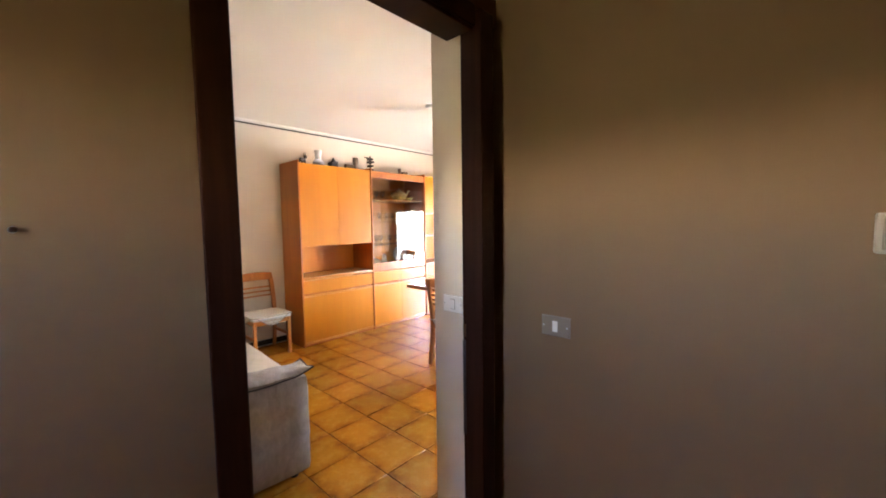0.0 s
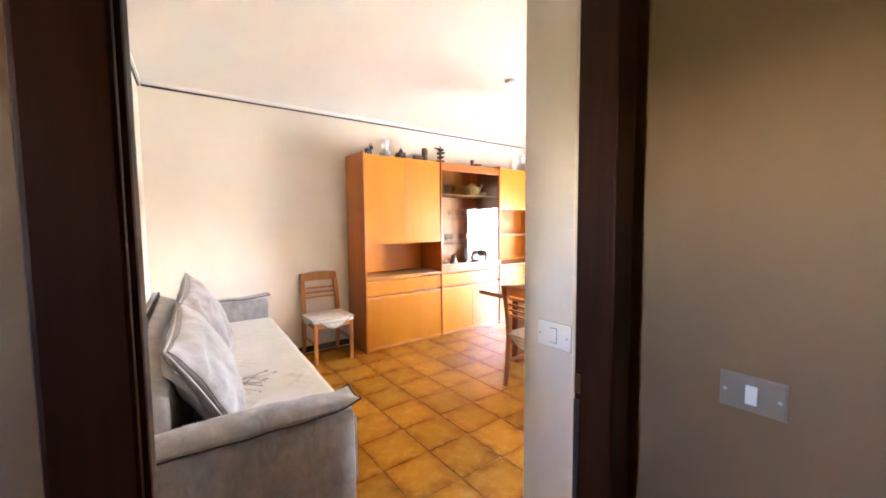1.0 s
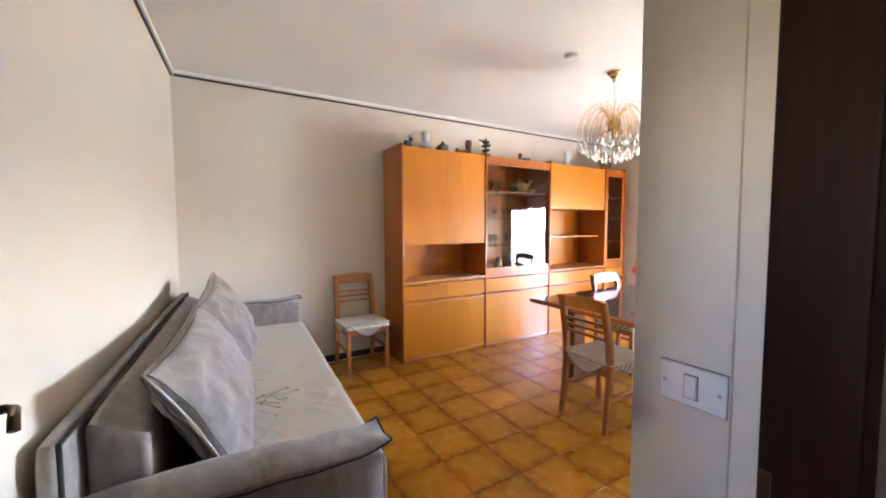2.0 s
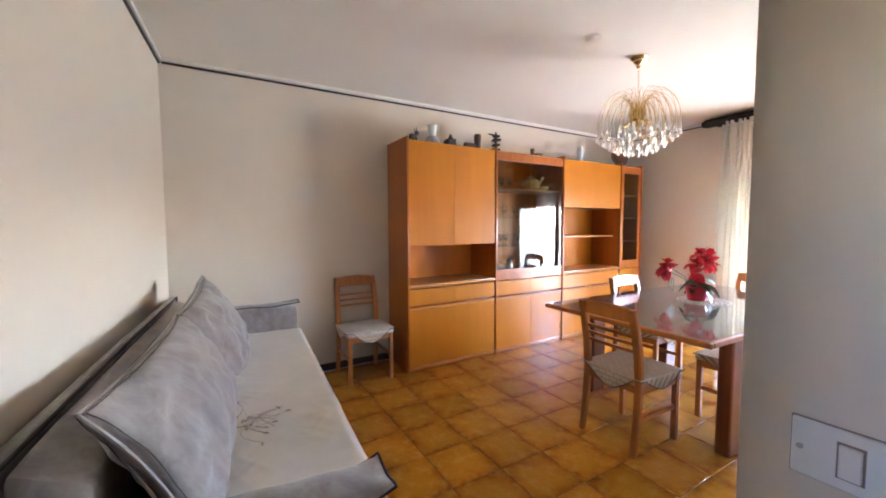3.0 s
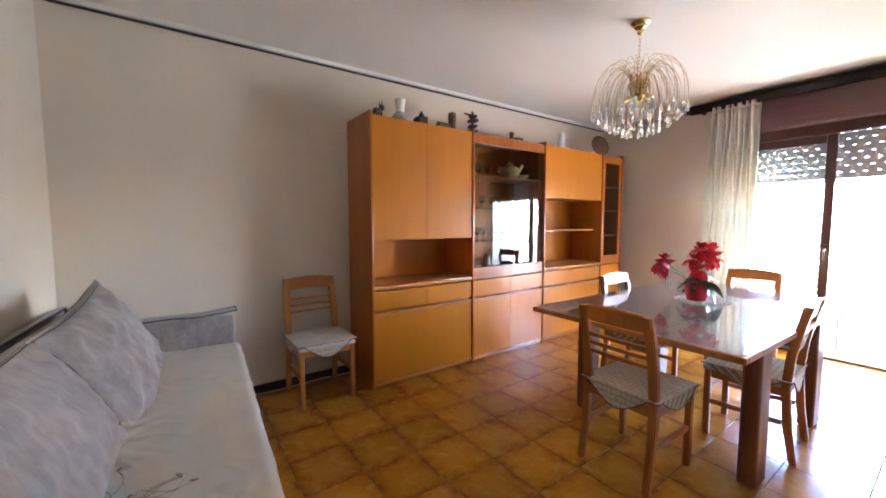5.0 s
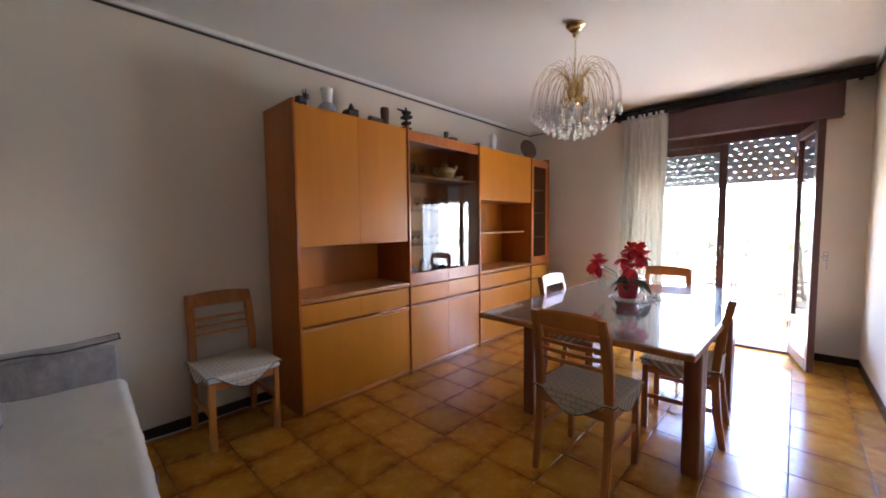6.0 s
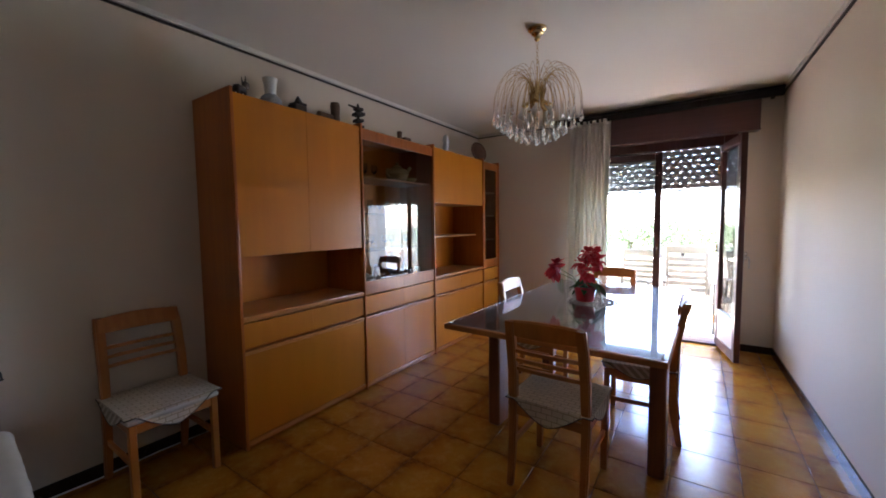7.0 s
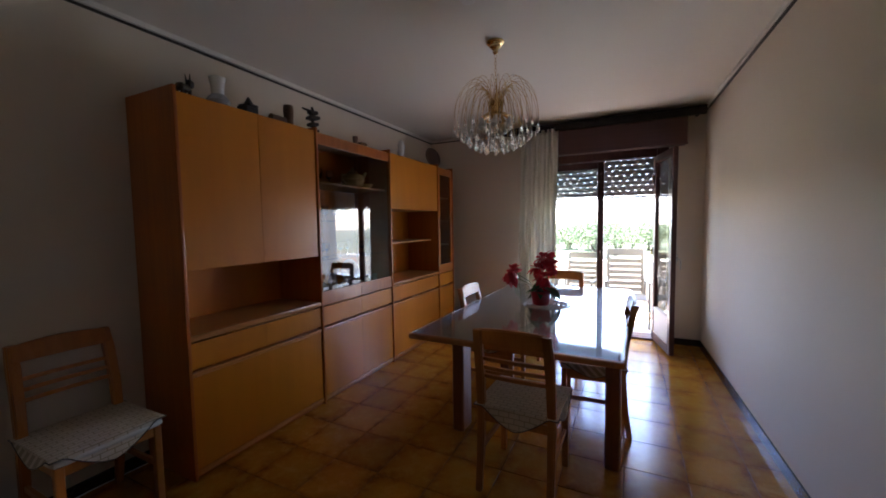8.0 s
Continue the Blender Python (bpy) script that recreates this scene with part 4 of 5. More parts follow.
def chair(m, label):
    """Local +y is the way that a sitter faces."""
    c = thing("dining_chair", m, label, "chair", "dining chairs")
    for s in (-1, 1):
        x = 0.190 * s
        path = [(x, -0.228, 0.0), (x, -0.196, 0.20), (x, -0.180, 0.43), (x * 0.99, -0.195, 0.62), (x * 0.97, -0.23, 0.80), (x * 0.95, -0.258, 0.90)]
        bm = bmesh.new()
        rings = []
        for i, (px, py, pz) in enumerate(path):
            hw, hd = ((0.017, 0.019, 0.021, 0.023, 0.024, 0.022)[i], 0.017 if i in (0, 5) else 0.021)
            rings.append([bm.verts.new((px + a * hw, py + b * hd, pz)) for a, b in ((-1, -1), (1, -1), (1, 1), (-1, 1))])
        for a, b in zip(rings, rings[1:]):
            for k in range(4):
                bm.faces.new((a[k], a[(k + 1) % 4], b[(k + 1) % 4], b[k]))
        bm.faces.new(rings[0][::-1])
        bm.faces.new(rings[-1])
        bmesh.ops.bevel(bm, geom=[e for e in bm.edges if abs((e.verts[0].co - e.verts[1].co).z) > 0.05], offset=0.006, segments=2, affect="EDGES")
        part("back_post", bm, M_BEECH, c, smooth=50)
        part("front_leg", merge(bmesh.new(), box(x - 0.017, 0.175, 0, x + 0.017, 0.21, 0.425, bev=0.005)), M_BEECH, c)
        part("side_stretcher", box(x - 0.009, -0.17, 0.205, x + 0.009, 0.18, 0.235, bev=0.003), M_BEECH, c)
        part("side_rail", box(x - 0.010, -0.165, 0.375, x + 0.010, 0.178, 0.425, bev=0.003), M_BEECH, c)
    part("front_rail", box(-0.178, 0.185, 0.375, 0.178, 0.203, 0.425, bev=0.003), M_BEECH, c)
    part("back_rail", box(-0.178, -0.19, 0.375, 0.178, -0.172, 0.425, bev=0.003), M_BEECH, c)

    def bowed(z0, z1, depth, thick, crown=0.0):
        """A back slat, bowed away from the sitter."""
        def at(u, v):
            x = (u - 0.5) * 0.40
            arc = 1 - (2 * u - 1) ** 2
            z = z0 + (z1 - z0 + crown * arc) * v
            lean = -0.195 - (z - 0.62) * 0.20
            return Vector((x, lean - depth * arc, z))
        return sheet(14, 3, at, thick)

    top = bowed(0.815, 0.895, 0.018, 0.024, 0.016)
    bmesh.ops.bevel(top, geom=[e for e in top.edges if len(e.link_faces) == 2 and e.calc_face_angle() > 1.0], offset=0.006, segments=2, affect="EDGES")
    part("top_rail", top, M_BEECH, c, smooth=50)
    for z in (0.625, 0.675, 0.725):
        part("back_slat", bowed(z, z + 0.020, 0.016, 0.013), M_BEECH, c, smooth=50)
    part("seat", soft_box(-0.215, -0.165, 0.424, 0.215, 0.222, 0.462, 0.018, 0.006, 0.001, 8), M_SEATPAD, c, "pale upholstered seat")

    def cover(u, v):
        """Square cover lying on the seat, its four rims hanging in scallops."""
        a, b = 2 * u - 1, 2 * v - 1
        e = 0.80
        def over(t):
            return max(0.0, (abs(t) - e) / (1 - e))
        fx, fy = over(a), over(b)
        sx, sy = min(abs(a), e) / e, min(abs(b), e) / e
        x = math.copysign(sx * (0.219 + 0.006 * fx), a)
        y = 0.007 + math.copysign(sy * (0.212 + 0.006 * fy), b)
        drop = fy * 0.105 * max(0.0, 1 - (sx / 0.80) ** 1.5) + fx * 0.078 * max(0.0, 1 - (sy / 0.85) ** 1.5)
        z = 0.4715 + 0.004 * (1 - a * a) * (1 - b * b) - drop - 0.004 * max(fx, fy)
        return Vector((x, y, z))

    part("seat_cover", sheet(30, 30, cover, 0.004), M_SEAT, c, "cream woven cover with dark piped rim", smooth=60)
    loop = [cover(k / 30, 0) for k in range(30)] + [cover(1, k / 30) for k in range(30)] + [cover(1 - k / 30, 1) for k in range(30)] + [cover(0, 1 - k / 30) for k in range(30)]
    part("piping", tube(loop, 0.0028, 6, True), M_DARKPIPE, c)
    return c


c0 = chair(pose(-2.09, 3.045, 0, 0, 0, -2), "beech dining chair with cream seat cover at the table")
for x, y, r in ((-1.785, 3.89, 93), (-2.60, 4.08, -90), (-2.21, 5.10, 179)):
    copy_thing(c0, pose(x, y, 0, 0, 0, r))
spare = copy_thing(c0, pose(-3.975, 1.835, 0, 0, 0, -90))
spare["label"] = "beech dining chair with cream seat cover against the wall"

# ---- poinsettia and lace mat on the table ----
mat_bm = bmesh.new()
for ring, (radius, wave, count) in enumerate(((0.05, 0.0, 9), (0.075, 0.010, 18), (0.095, 0.0, 9), (0.118, 0.011, 24), (0.138, 0.0, 9), (0.158, 0.012, 32), (0.178, 0.010, 9), (0.186, 0.010, 9))):
    path = []
    for k in range(144):
        a = k / 144 * math.tau
        q = radius + wave * (abs(math.sin(a * count)) if ring > 5 else math.sin(a * count))
        path.append((q * math.cos(a), q * math.sin(a), 0))
    merge(mat_bm, tube(path, 0.0034 if wave else 0.0028, 4, True))
solid("lace_mat", mat_bm, M_LACE, pose(-2.175, 4.15, TZ + 0.0045) @ Matrix.Scale(0.98, 4), "round white lace mat under the plant pot", "mat")
plant = thing("poinsettia", pose(-2.22, 4.13, TZ + 0.006), "red poinsettia in a glossy red pot on a lace mat", "potted plant")
part("pot", lathe([(0.060, 0), (0.066, 0.01), (0.085, 0.11), (0.090, 0.118), (0.084, 0.118), (0.078, 0.10), (0.01, 0.095)], 28), M_POT, plant)


def blade(length, width, cup, mat_m):
    """A pointed petal or leaf lying along x."""
    def at(u, v):
        w = width * math.sin(math.pi * min(1, u * 0.96 + 0.03)) ** 0.8 * (1 - 0.35 * u)
        return mat_m @ Vector((u * length, (v - 0.5) * 2 * w, -cup * u * u + 0.25 * abs(v - 0.5) * w))
    return sheet(6, 4, at, 0.0012)


r = random.Random(8)
heads = [((0.015, 0.0, 0.370), 0.088, 15), ((0.075, 0.04, 0.305), 0.085, 20), ((-0.040, 0.02, 0.290), 0.082, -10), ((0.030, -0.075, 0.225), 0.092, -35), ((-0.235, -0.05, 0.240), 0.105, -12), ((-0.222, -0.045, 0.272), 0.075, 10), ((0.055, 0.05, 0.352), 0.078, 25)]
for (hx, hy, hz), size, tip in heads:
    part("stem", tube([(hx * 0.15, hy * 0.15, 0.09), (hx * 0.4, hy * 0.4, 0.09 + (hz - 0.09) * 0.55), (hx, hy, hz)], 0.0045, 6), M_STEM, plant)
    flower = bmesh.new()
    for k in range(20):
        droop = (-46, -16, 12, 38, 66)[k % 5]
        m = pose(hx, hy, hz + 0.006 * (4 - k % 5), tip * -0.6, 0, 0) @ pose(0, 0, 0, 0, 0, k * 137.5 + r.uniform(-12, 12)) @ pose(0, 0, 0, r.uniform(-22, 22), droop + r.uniform(-8, 8), 0)
        merge(flower, blade(size * r.uniform(0.75, 1.15), size * 0.40, size * r.uniform(0.15, 0.5), m))
    part("flower", flower, M_PETAL, plant, "red bracts", smooth=60)
for k in range(15):
    m = pose(0.02 * math.cos(k), 0.02 * math.sin(k), 0.10 + 0.012 * (k % 9), 0, 0, k * 137.5) @ pose(0, 0, 0, r.uniform(-15, 15), r.uniform(-25, 22), 0)
    part("leaf", blade(r.uniform(0.10, 0.15), 0.036, r.uniform(0.03, 0.07), m), M_LEAF, plant, smooth=60)
for x, y, z, turn, tilt in ((0.075, -0.045, 0.135, -12, 40), (0.05, 0.02, 0.14, 25, 28)):
    part("leaf", blade(0.145, 0.060, 0.05, pose(x, y, z, 0, 0, turn) @ pose(0, 0, 0, -25, tilt, 0)), M_LEAF, plant, smooth=60)
for k in range(3):
    part("dry_stem", tube([(-0.20 + 0.012 * k, -0.03, 0.17), (-0.205 + 0.02 * k, -0.04, 0.12), (-0.195 + 0.016 * k, -0.05, 0.075 - 0.01 * k)], 0.005, 6), M_STEM, plant)

# ---- chandelier of brass wires and glass drops ----
lamp = thing("chandelier", pose(-2.416, 3.556, H), "brass chandelier with arching wires and hanging glass drops", "chandelier")
part("ceiling_rose", lathe([(0.062, 0), (0.062, -0.010), (0.050, -0.022), (0.040, -0.026), (0.040, -0.038), (0.026, -0.048), (0.018, -0.060), (0.020, -0.072), (0.010, -0.082), (0.002, -0.085)], 28), M_BRASS, lamp)
for k in range(11):
    ring = tube([(0.0075 * math.cos(a * math.tau / 12), 0, 0.0145 * math.sin(a * math.tau / 12)) for a in range(12)], 0.0016, 5, True)
    part("chain_link", ring, M_BRASS, lamp).matrix_basis = pose(0, 0, -0.097 - k * 0.0235, 0, 0, 90 * (k % 2))
part("stem", lathe([(0.008, -0.35), (0.008, -0.37), (0.030, -0.385), (0.034, -0.395), (0.034, -0.475), (0.042, -0.485), (0.032, -0.50), (0.030, -0.525), (0.018, -0.535), (0.010, -0.555), (0.004, -0.56)], 28), M_BRASS, lamp)
for k in range(18):
    a = k * math.tau / 18
    part("spike", rod((0.040 * math.cos(a), 0.040 * math.sin(a), -0.485), (0.060 * math.cos(a), 0.060 * math.sin(a), -0.365 - 0.02 * (k % 3)), 0.004, 0.0022, 6), M_BRASS, lamp)
for k in range(5):
    a = k * math.tau / 5
    part("socket", rod((0.05 * math.cos(a), 0.05 * math.sin(a), -0.49), (0.095 * math.cos(a), 0.095 * math.sin(a), -0.52), 0.014, 0.016), M_BRASS, lamp)
    part("bulb", lathe([(0.010, 0), (0.013, -0.02), (0.026, -0.05), (0.024, -0.075), (0.004, -0.09)], 16), M_BULB, lamp).matrix_basis = pose(0.095 * math.cos(a), 0.095 * math.sin(a), -0.52, 25 * math.sin(a), 0, 0)


def drop_bm():
    return lathe([(0.0010, 0), (0.0020, -0.004), (0.0024, -0.035), (0.0040, -0.062), (0.0080, -0.080), (0.0108, -0.091), (0.0090, -0.101), (0.003, -0.106)], 12)


drop = None
for count, reach, rise, sink, off in ((22, 0.292, 0.190, -0.515, 0.0), (19, 0.245, 0.178, -0.555, 0.3), (16, 0.195, 0.162, -0.595, 0.1), (12, 0.140, 0.135, -0.628, 0.4), (7, 0.080, 0.085, -0.650, 0.2)):
    path = []
    for i in range(19):
        t = math.pi * i / 18
        path.append((0.040 + (reach - 0.040) * (1 - math.cos(t)) / 2, 0, -0.44 + rise * math.sin(t) + (sink + 0.44) * (t / math.pi) ** 1.6))
    arm = None
    for k in range(count):
        turn = pose(0, 0, 0, 0, 0, (k + off) * 360 / count + 3 * math.sin(k * 2.3))
        if arm is None:
            arm = part("wire_arm", tube(path, 0.0017, 5), M_BRASS, lamp)
            arm.matrix_basis = turn
        else:
            again(arm, turn)
        m = turn @ Matrix.Translation((reach, 0, sink - 0.002))
        if drop is None:
            drop = part("glass_drop", drop_bm(), M_CRYSTAL, lamp, "clear glass drop")
            drop.matrix_basis = m
        else:
            again(drop, m)["label"] = "clear glass drop"

detector = thing("smoke_detector", pose(-2.386, 2.985, H), "small round white fitting on the ceiling", "ceiling fitting")
part("body", lathe([(0.048, 0), (0.048, -0.012), (0.040, -0.024), (0.010, -0.028)], 28), M_WHITE_PLASTIC, detector)

# ---- sofa bed in grey velvet ----
sofa = thing("sofa_bed", pose(-1.60, 0.315, 0, 0, 0, -3.2), "grey velvet sofa bed made up with a cream sheet", "sofa")
# local: x from 0 (one arm) to -2.52 (the other), y from the back at 0 to the front
part("base", soft_box(-2.47, -0.04, 0.06, -0.05, 0.755, 0.33, 0.02, cuts=8), M_VELVET, sofa)
for x, y in ((-0.10, 0.12), (-0.10, 0.72), (-2.40, 0.12), (-2.40, 0.72)):
    part("foot", lathe([(0.022, 0), (0.028, 0.06)], 14), M_BLACK, sofa).matrix_basis = pose(x, y, 0)
for nm, x0, x1, zt, yf in (("near", -0.13, 0.0, 0.622, 0.785), ("far", -2.52, -2.40, 0.715, 0.80)):
    a = part("armrest", soft_box(x0, -0.10, 0.06, x1, yf, zt, 0.025, 0.004, 0.004, 12, seed=x0), M_VELVET, sofa)

    over_by = 0.022 if nm == "near" else 0.008

    def pad_point(u, v, lower=False):
        """Loose pad over the arm; its front corner is pulled to a point."""
        y = -0.11 + (yf + 0.13) * v
        mid = 1 - abs(2 * u - 1) ** 2.2
        end = 1 - abs(2 * v - 1) ** 2.6
        z = zt + 0.014 + ((0.046 if nm == "near" else 0.014) * mid ** 0.7 * end ** 0.6 + 0.012 * end if not lower else -0.006 * end)
        z += (0.032 if nm == "near" else 0.030) * (max(0, v - (0.84 if nm == "near" else 0.70)) / (0.16 if nm == "near" else 0.30)) ** 2 * (0.35 + 0.65 * abs(2 * u - 1))
        return Vector((x0 - over_by + (x1 - x0 + 2 * over_by) * u, y, z + 0.006 * noise.noise(Vector((u * 3, v * 9, x0)))))

    pad = sheet(10, 36, pad_point)
    merge(pad, sheet(10, 36, lambda u, v: pad_point(u, v, True)))
    rimpts = [(k / 24, 0) for k in range(24)] + [(1, k / 24) for k in range(24)] + [(1 - k / 24, 1) for k in range(24)] + [(0, 1 - k / 24) for k in range(24)]
    skirt_up, skirt_lo = [pad_point(*p) for p in rimpts], [pad_point(*p, True) for p in rimpts]
    side = bmesh.new()
    su, sl = [side.verts.new(p) for p in skirt_up], [side.verts.new(p) for p in skirt_lo]
    for k in range(len(su)):
        j = (k + 1) % len(su)
        side.faces.new((su[k], su[j], sl[j], sl[k]))
    merge(pad, side)
    p_ob = part("arm_pad", pad, M_VELVET, sofa, smooth=60)
    part("piping", tube(skirt_lo if nm == "near" else skirt_up, 0.0045, 6, True), M_DARKPIPE, p_ob)

back = part("back_panel", soft_box(-2.50, -0.105, 0.10, -0.02, -0.055, 0.87, 0.02, 0.004, 0.004, 12), M_VELVET, sofa)
part("piping", tube([(-2.49, -0.055, 0.42), (-2.495, -0.055, 0.86), (-1.25, -0.053, 0.873), (-0.03, -0.055, 0.86), (-0.025, -0.055, 0.42)], 0.007, 6), M_DARKPIPE, back)
wedge = soft_box(-2.39, -0.050, 0.34, -0.15, 0.115, 0.80, 0.030, 0.006, 0.003, 16, seed=4)
for vert in wedge.verts:
    # the top slopes up to the back panel
    vert.co.z += 0.06 * max(0.0, min(1.0, (0.10 - vert.co.y) / 0.14)) * max(0.0, min(1.0, (vert.co.z - 0.50) / 0.2))
part("back_cushion", wedge, M_VELVET, sofa)
part("mattress", soft_box(-2.38, 0.175, 0.33, -0.15, 0.775, 0.522, 0.035, 0.0, 0.003, 10), M_SHEET, sofa)


def sheet_point(u, v):
    """Cream sheet: over the mattress and down its front."""
    x = -2.392 + u * 2.25
    run = v * 1.0
    fold = 0.010 * noise.noise(Vector((u * 14, v * 3.0, 2.0))) + 0.006 * noise.noise(Vector((u * 34, v * 5.0, 7.0)))
    if run < 0.60:
        where = max(0.0, noise.noise(Vector((u * 5, v * 3.5, 11.0))) + 0.12) * min(1, (0.60 - run) / 0.12)
        ridge = max(0.0, 1 - 5 * abs(noise.noise(Vector((u * 15 + v * 5, v * 2.6 - u * 3, 4.0))))) ** 1.5
        ridge += 0.6 * max(0.0, 1 - 5 * abs(noise.noise(Vector((u * 22 - v * 8, v * 4.0 + u * 4, 9.0))))) ** 1.5
        return Vector((x, 0.195 + run, 0.536 + fold * 0.35 + 0.030 * where * ridge))
    a = min(1.0, (run - 0.60) / 0.10)
    bend = math.sin(a * math.pi / 2)
    z = 0.535 - 0.045 * (1 - math.cos(a * math.pi / 2)) - max(0, run - 0.70)
    return Vector((x, 0.795 + 0.042 * bend + fold * 0.7 * a + 0.02 * max(0, run - 0.7), z + 0.001 + fold * 0.35 * (1 - a)))


bed_sheet = tagged(part("bed_sheet", sheet(190, 90, sheet_point, 0.004), M_SHEET, smooth=180), "cream bed sheet with printed twig over the sofa bed", "bed sheet")
bed_sheet.matrix_basis = sofa.matrix_basis.copy()
motif = random.Random(3)
for k in range(24):
    a = motif.uniform(-0.5, 3.4)
    s = Vector((-0.82 + motif.uniform(-0.09, 0.07), 0.42 + motif.uniform(-0.05, 0.05), 0))
    L = motif.uniform(0.05, 0.19)
    bend = motif.uniform(-0.16, 0.16)
    pts = []
    for i in range(6):
        q = s + Vector((math.cos(a + bend * i) * L * i / 5, math.sin(a + bend * i) * L * i / 5, 0))
        u, v = (q.x + 2.392) / 2.25, min(0.59, max(0.05, q.y - 0.195))
        pts.append(sheet_point(u, v) + Vector((0, 0, 0.0032)))
    part("printed_twig", tube(pts, 0.0006 + 0.0005 * (k % 3 == 0), 4), M_MOTIF, bed_sheet)
    if k % 2:
        part("printed_petal", blade(motif.uniform(0.018, 0.04), 0.007, 0.0, Matrix.Translation(pts[-1] + Vector((0, 0, 0.0008))) @ pose(0, 0, 0, 0, 0, motif.uniform(0, 360))), (M_MOTIF2, M_YELLOWWARE, M_MOTIF)[k % 3], bed_sheet)
spot = sheet_point(0.45, 0.72)
part("printed_petal", blade(0.05, 0.012, 0, Matrix.Translation(spot + Vector((0, 0.012, 0))) @ pose(0, 0, 0, 80, 20, 0)), M_MOTIF2, bed_sheet)
part("printed_petal", blade(0.04, 0.010, 0, Matrix.Translation(spot + Vector((0.01, 0.012, 0.01))) @ pose(0, 0, 0, 80, 120, 0)), M_MOTIF2, bed_sheet)


def pillow(w, h, t, seed):
    """A filled cushion in its own x-z plane, with pulled-out corners and a piped rim."""
    def shape(u, v, s):
        a, b = 2 * u - 1, 2 * v - 1
        pull = 1 - 0.10 * (1 - b * b) * abs(a) ** 3
        pull2 = 1 - 0.09 * (1 - a * a) * abs(b) ** 3
        fill = ((1 - a * a) * (1 - b * b)) ** 0.46
        q = Vector((a * w / 2 * pull, 0, b * h / 2 * pull2))
        wr = 0.016 * noise.noise(Vector((a * 2.2 + seed, b * 2.2, s))) + 0.007 * noise.noise(Vector((a * 6 + seed, b * 6, s * 3)))
        crease = 0.016 * math.sin((a + b) * 10 + seed + 2 * noise.noise(Vector((a * 3, b * 3, seed)))) * abs(a * b) ** 0.8 + 0.012 * math.sin(a * 17 + b * 4 + seed) * max(0, abs(b) - 0.55)
        return q + Vector((0, s * (t / 2 * fill + (wr + crease) * min(1, fill * 2)), 0))
    bm = sheet(56, 36, lambda u, v: shape(u, v, 1))
    merge(bm, sheet(56, 36, lambda u, v: shape(u, v, -1)))
    bmesh.ops.remove_doubles(bm, verts=bm.verts, dist=0.0005)
    edge = [(k / 20, 0) for k in range(20)] + [(1, k / 20) for k in range(20)] + [(1 - k / 20, 1) for k in range(20)] + [(0, 1 - k / 20) for k in range(20)]
    # thin dark cords beside the piping paint in the seam's crease shade
    seam = tube([shape(0.5 + (u - 0.5) * 0.986, 0.5 + (v - 0.5) * 0.974, 1) + Vector((0, 0.002, 0)) for u, v in edge], 0.0016, 6, True)
    merge(seam, tube([shape(0.5 + (u - 0.5) * 0.986, 0.5 + (v - 0.5) * 0.974, -1) - Vector((0, 0.002, 0)) for u, v in edge], 0.0016, 6, True))
    return bm, tube([shape(u, v, 0) for u, v in edge], 0.0055, 6, True), seam


for x, y, z, w, h, lean, roll, yawed, seed in ((-0.760, 0.224, 0.738, 1.30, 0.51, 29, -1.4, 0, 1.3), (-1.76, 0.262, 0.742, 0.84, 0.585, 26, 7, -2, 6.1)):
    bm, pipe, seam = pillow(w, h, 0.235, seed)
    c = tagged(part("cushion", bm, M_VELVET, smooth=180), "large grey velvet cushion with piped rim on the sofa bed", "cushion", "sofa cushions")
    part("piping", pipe, M_PIPING, c)
    part("seam", seam, M_SEAM_SHADE, c, "dark cord beside the piping, drawing the seam's crease shade")
    c.matrix_basis = sofa.matrix_basis @ pose(x, y, z, lean, roll, yawed)

# ---- switches ----


def switch_plate(m, mat, label):
    """Local x to the right, z up, y out of the wall."""
    s = thing("light_switch", m, label, "light switch", "light switches")
    part("plate", box(-0.060, 0, -0.040, 0.060, 0.008, 0.040, bev=0.003), mat, s)
    # dark pieces behind the plate and round the rocker draw the edge shade
    part("rim", box(-0.0615, 0, -0.0415, 0.0615, 0.004, 0.0415, bev=0.001), M_GREY_PLATE, s, "dark grey backing that draws the plate's edge shade")
    part("surround", box(-0.0135, 0.0075, -0.0245, 0.0135, 0.0088, 0.0245, bev=0.0005), M_GREY_PLATE, s)
    part("rocker", box(-0.011, 0.008, -0.022, 0.011, 0.013, 0.022, bev=0.002), M_WHITE_PLASTIC, s)
    for x in (-0.050, 0.050):
        part("screw", rod((x, 0.007, 0), (x, 0.0095, 0), 0.004), M_STEEL, s)
    return s


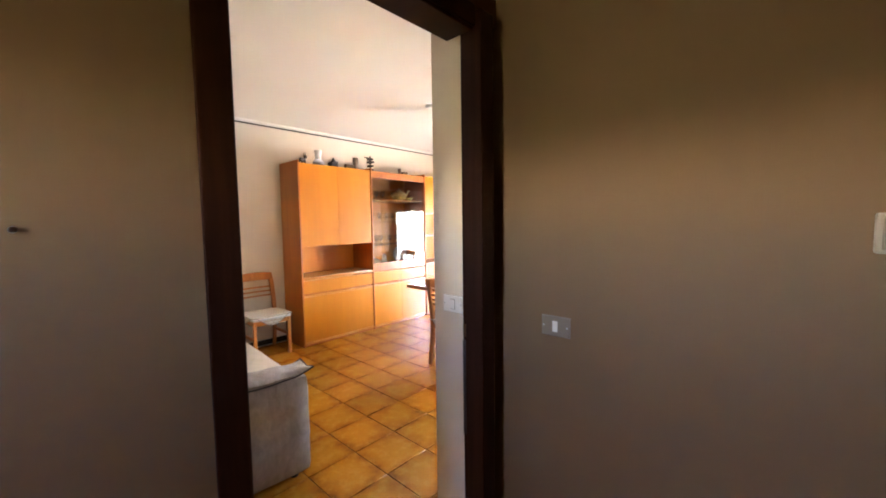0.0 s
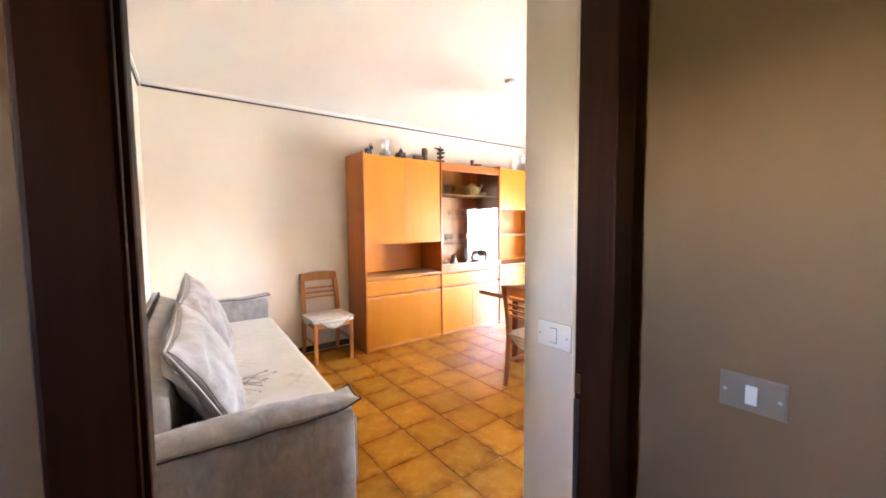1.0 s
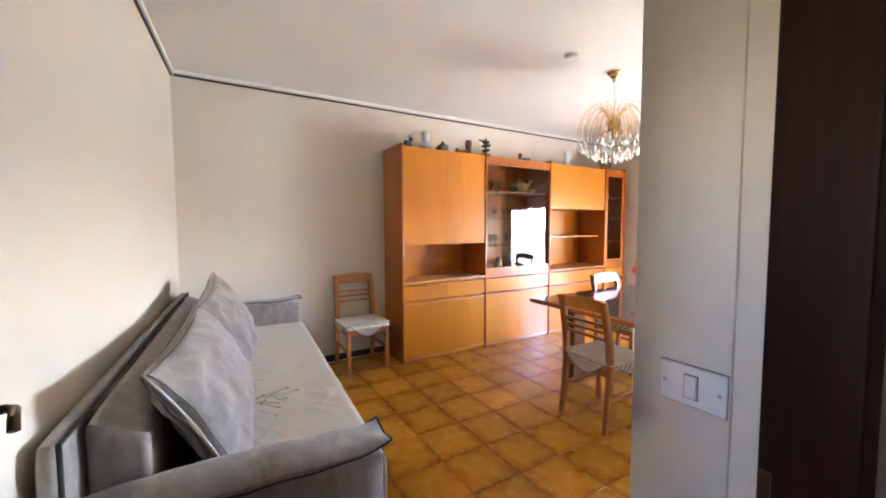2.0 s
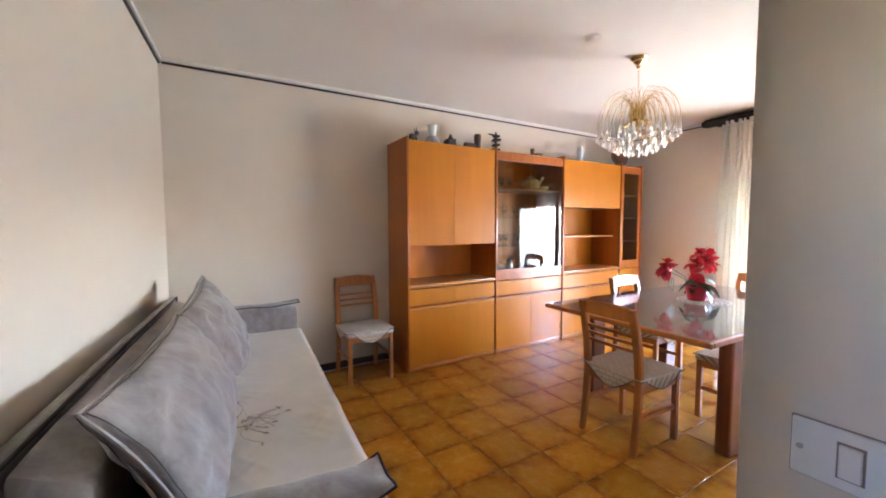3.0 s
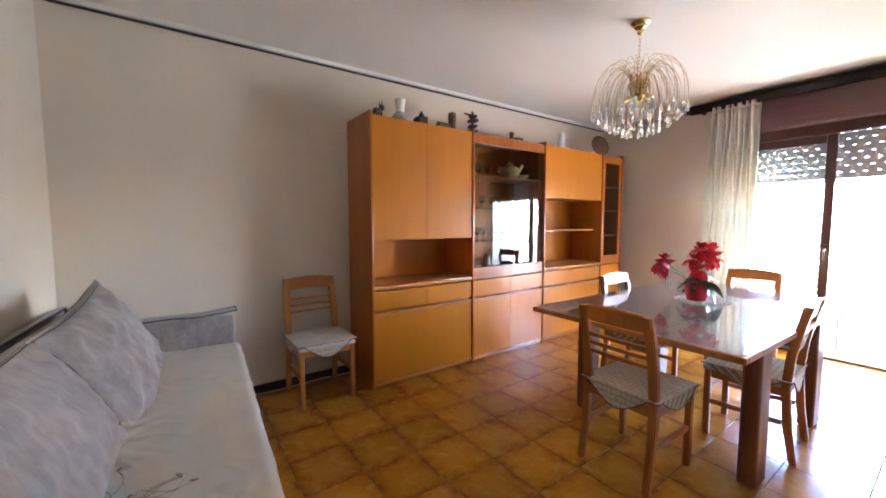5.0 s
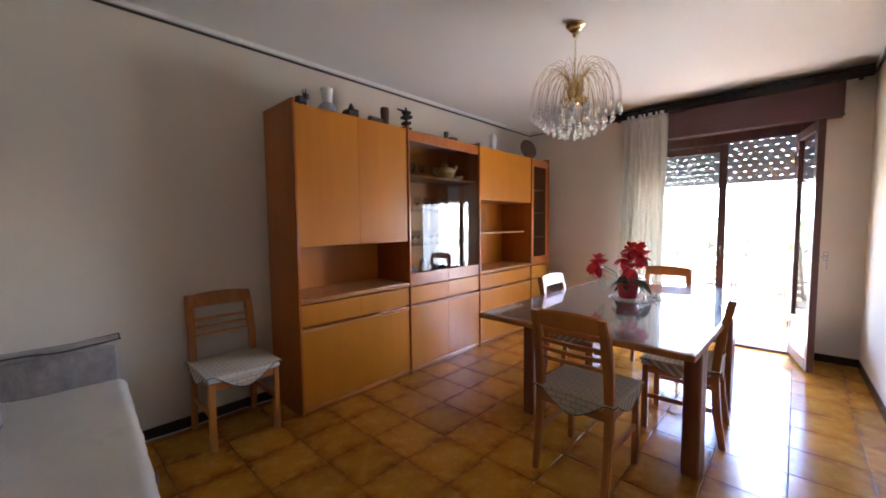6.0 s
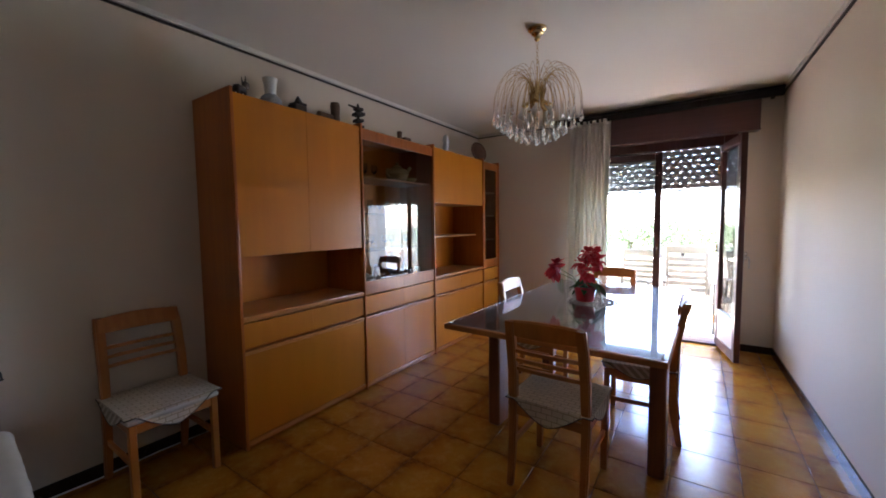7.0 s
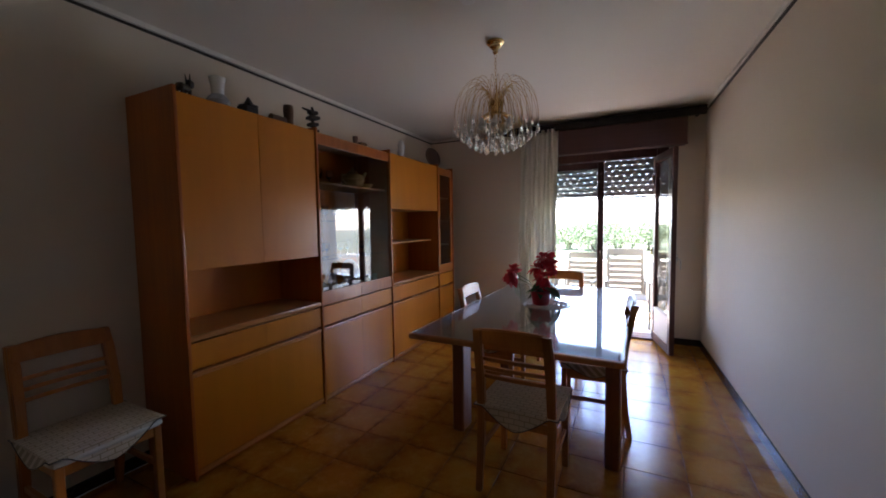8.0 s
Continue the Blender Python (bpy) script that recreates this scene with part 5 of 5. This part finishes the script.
switch_plate(pose(-0.724, 1.414, 1.09, 0, 0, 180), M_WHITE_PLASTIC, "white plastic light switch plate beside the door")
switch_plate(pose(-0.245, 1.495, 1.05, 0, 0, 180), M_GREY_PLATE, "dull bronze metal light switch plate on the hall wall")
intercom = thing("intercom", pose(0.655, 1.495, 1.435), "aged beige plastic intercom box on the hall wall", "intercom")
part("body", box(-0.06, -0.03, -0.05, 0.06, 0, 0.05, bev=0.006), M_AGED_PLASTIC, intercom)
part("handset", box(-0.05, -0.05, -0.044, -0.01, -0.03, 0.044, bev=0.008), M_AGED_PLASTIC, intercom)
wall_plate = thing("wall_socket", pose(-1.06, YN, 1.02), "small white double socket plate on the window wall", "socket")
part("plate", box(-0.016, -0.006, -0.042, 0.016, 0, 0.042, bev=0.002), M_AGED_PLASTIC, wall_plate)
for z in (-0.022, 0.022):
    part("socket", box(-0.009, -0.009, z - 0.011, 0.009, -0.006, z + 0.011, bev=0.001), M_WHITE_PLASTIC, wall_plate)
cable = tagged(part("cable", tube([(XW + 0.02, 1.30, 0.012), (XW + 0.035, 1.6, 0.008), (XW + 0.022, 1.9, 0.012), (XW + 0.03, 2.18, 0.008)], 0.004, 6), M_WHITE_PLASTIC), "thin white cable lying along the baseboard", "cable")

nail = tagged(part("nail", rod((-0.532, 0.055, 1.473), (-0.522, 0.055, 1.474), 0.004, 0.006, 8), M_STEEL), "small steel nail driven into the hall wall", "nail")

# ---- floor tiles ----
PITCH = 0.325
tile_bm = box(-PITCH / 2 + 0.0015, -PITCH / 2 + 0.0015, -0.0045, PITCH / 2 - 0.0015, PITCH / 2 - 0.0015, 0.0, bev=0)
bmesh.ops.bevel(tile_bm, geom=[e for e in tile_bm.edges if e.verts[0].co.z > -0.001 and e.verts[1].co.z > -0.001], offset=0.002, segments=1, affect="EDGES")
tile = part("tile", tile_bm, M_TILE, floor, smooth=30)
tr = random.Random(11)
started = False
for i in range(-10, 13):
    for j in range(-16, 8):
        x, y = -1.255 + (i + 0.5) * PITCH, 3.685 + (j + 0.5) * PITCH
        inside = (XW - 0.1 < x < -0.7 and 0.08 < y < YN + 0.12) or (-0.7 < x < 2.6 and -1.3 < y < 1.5)
        if not inside:
            continue
        m = pose(x, y, -tr.uniform(0, 0.0006), tr.uniform(-0.08, 0.08), tr.uniform(-0.08, 0.08), 90 * tr.randrange(4))
        if started:
            again(tile, m)
        else:
            tile.matrix_basis, started = m, True
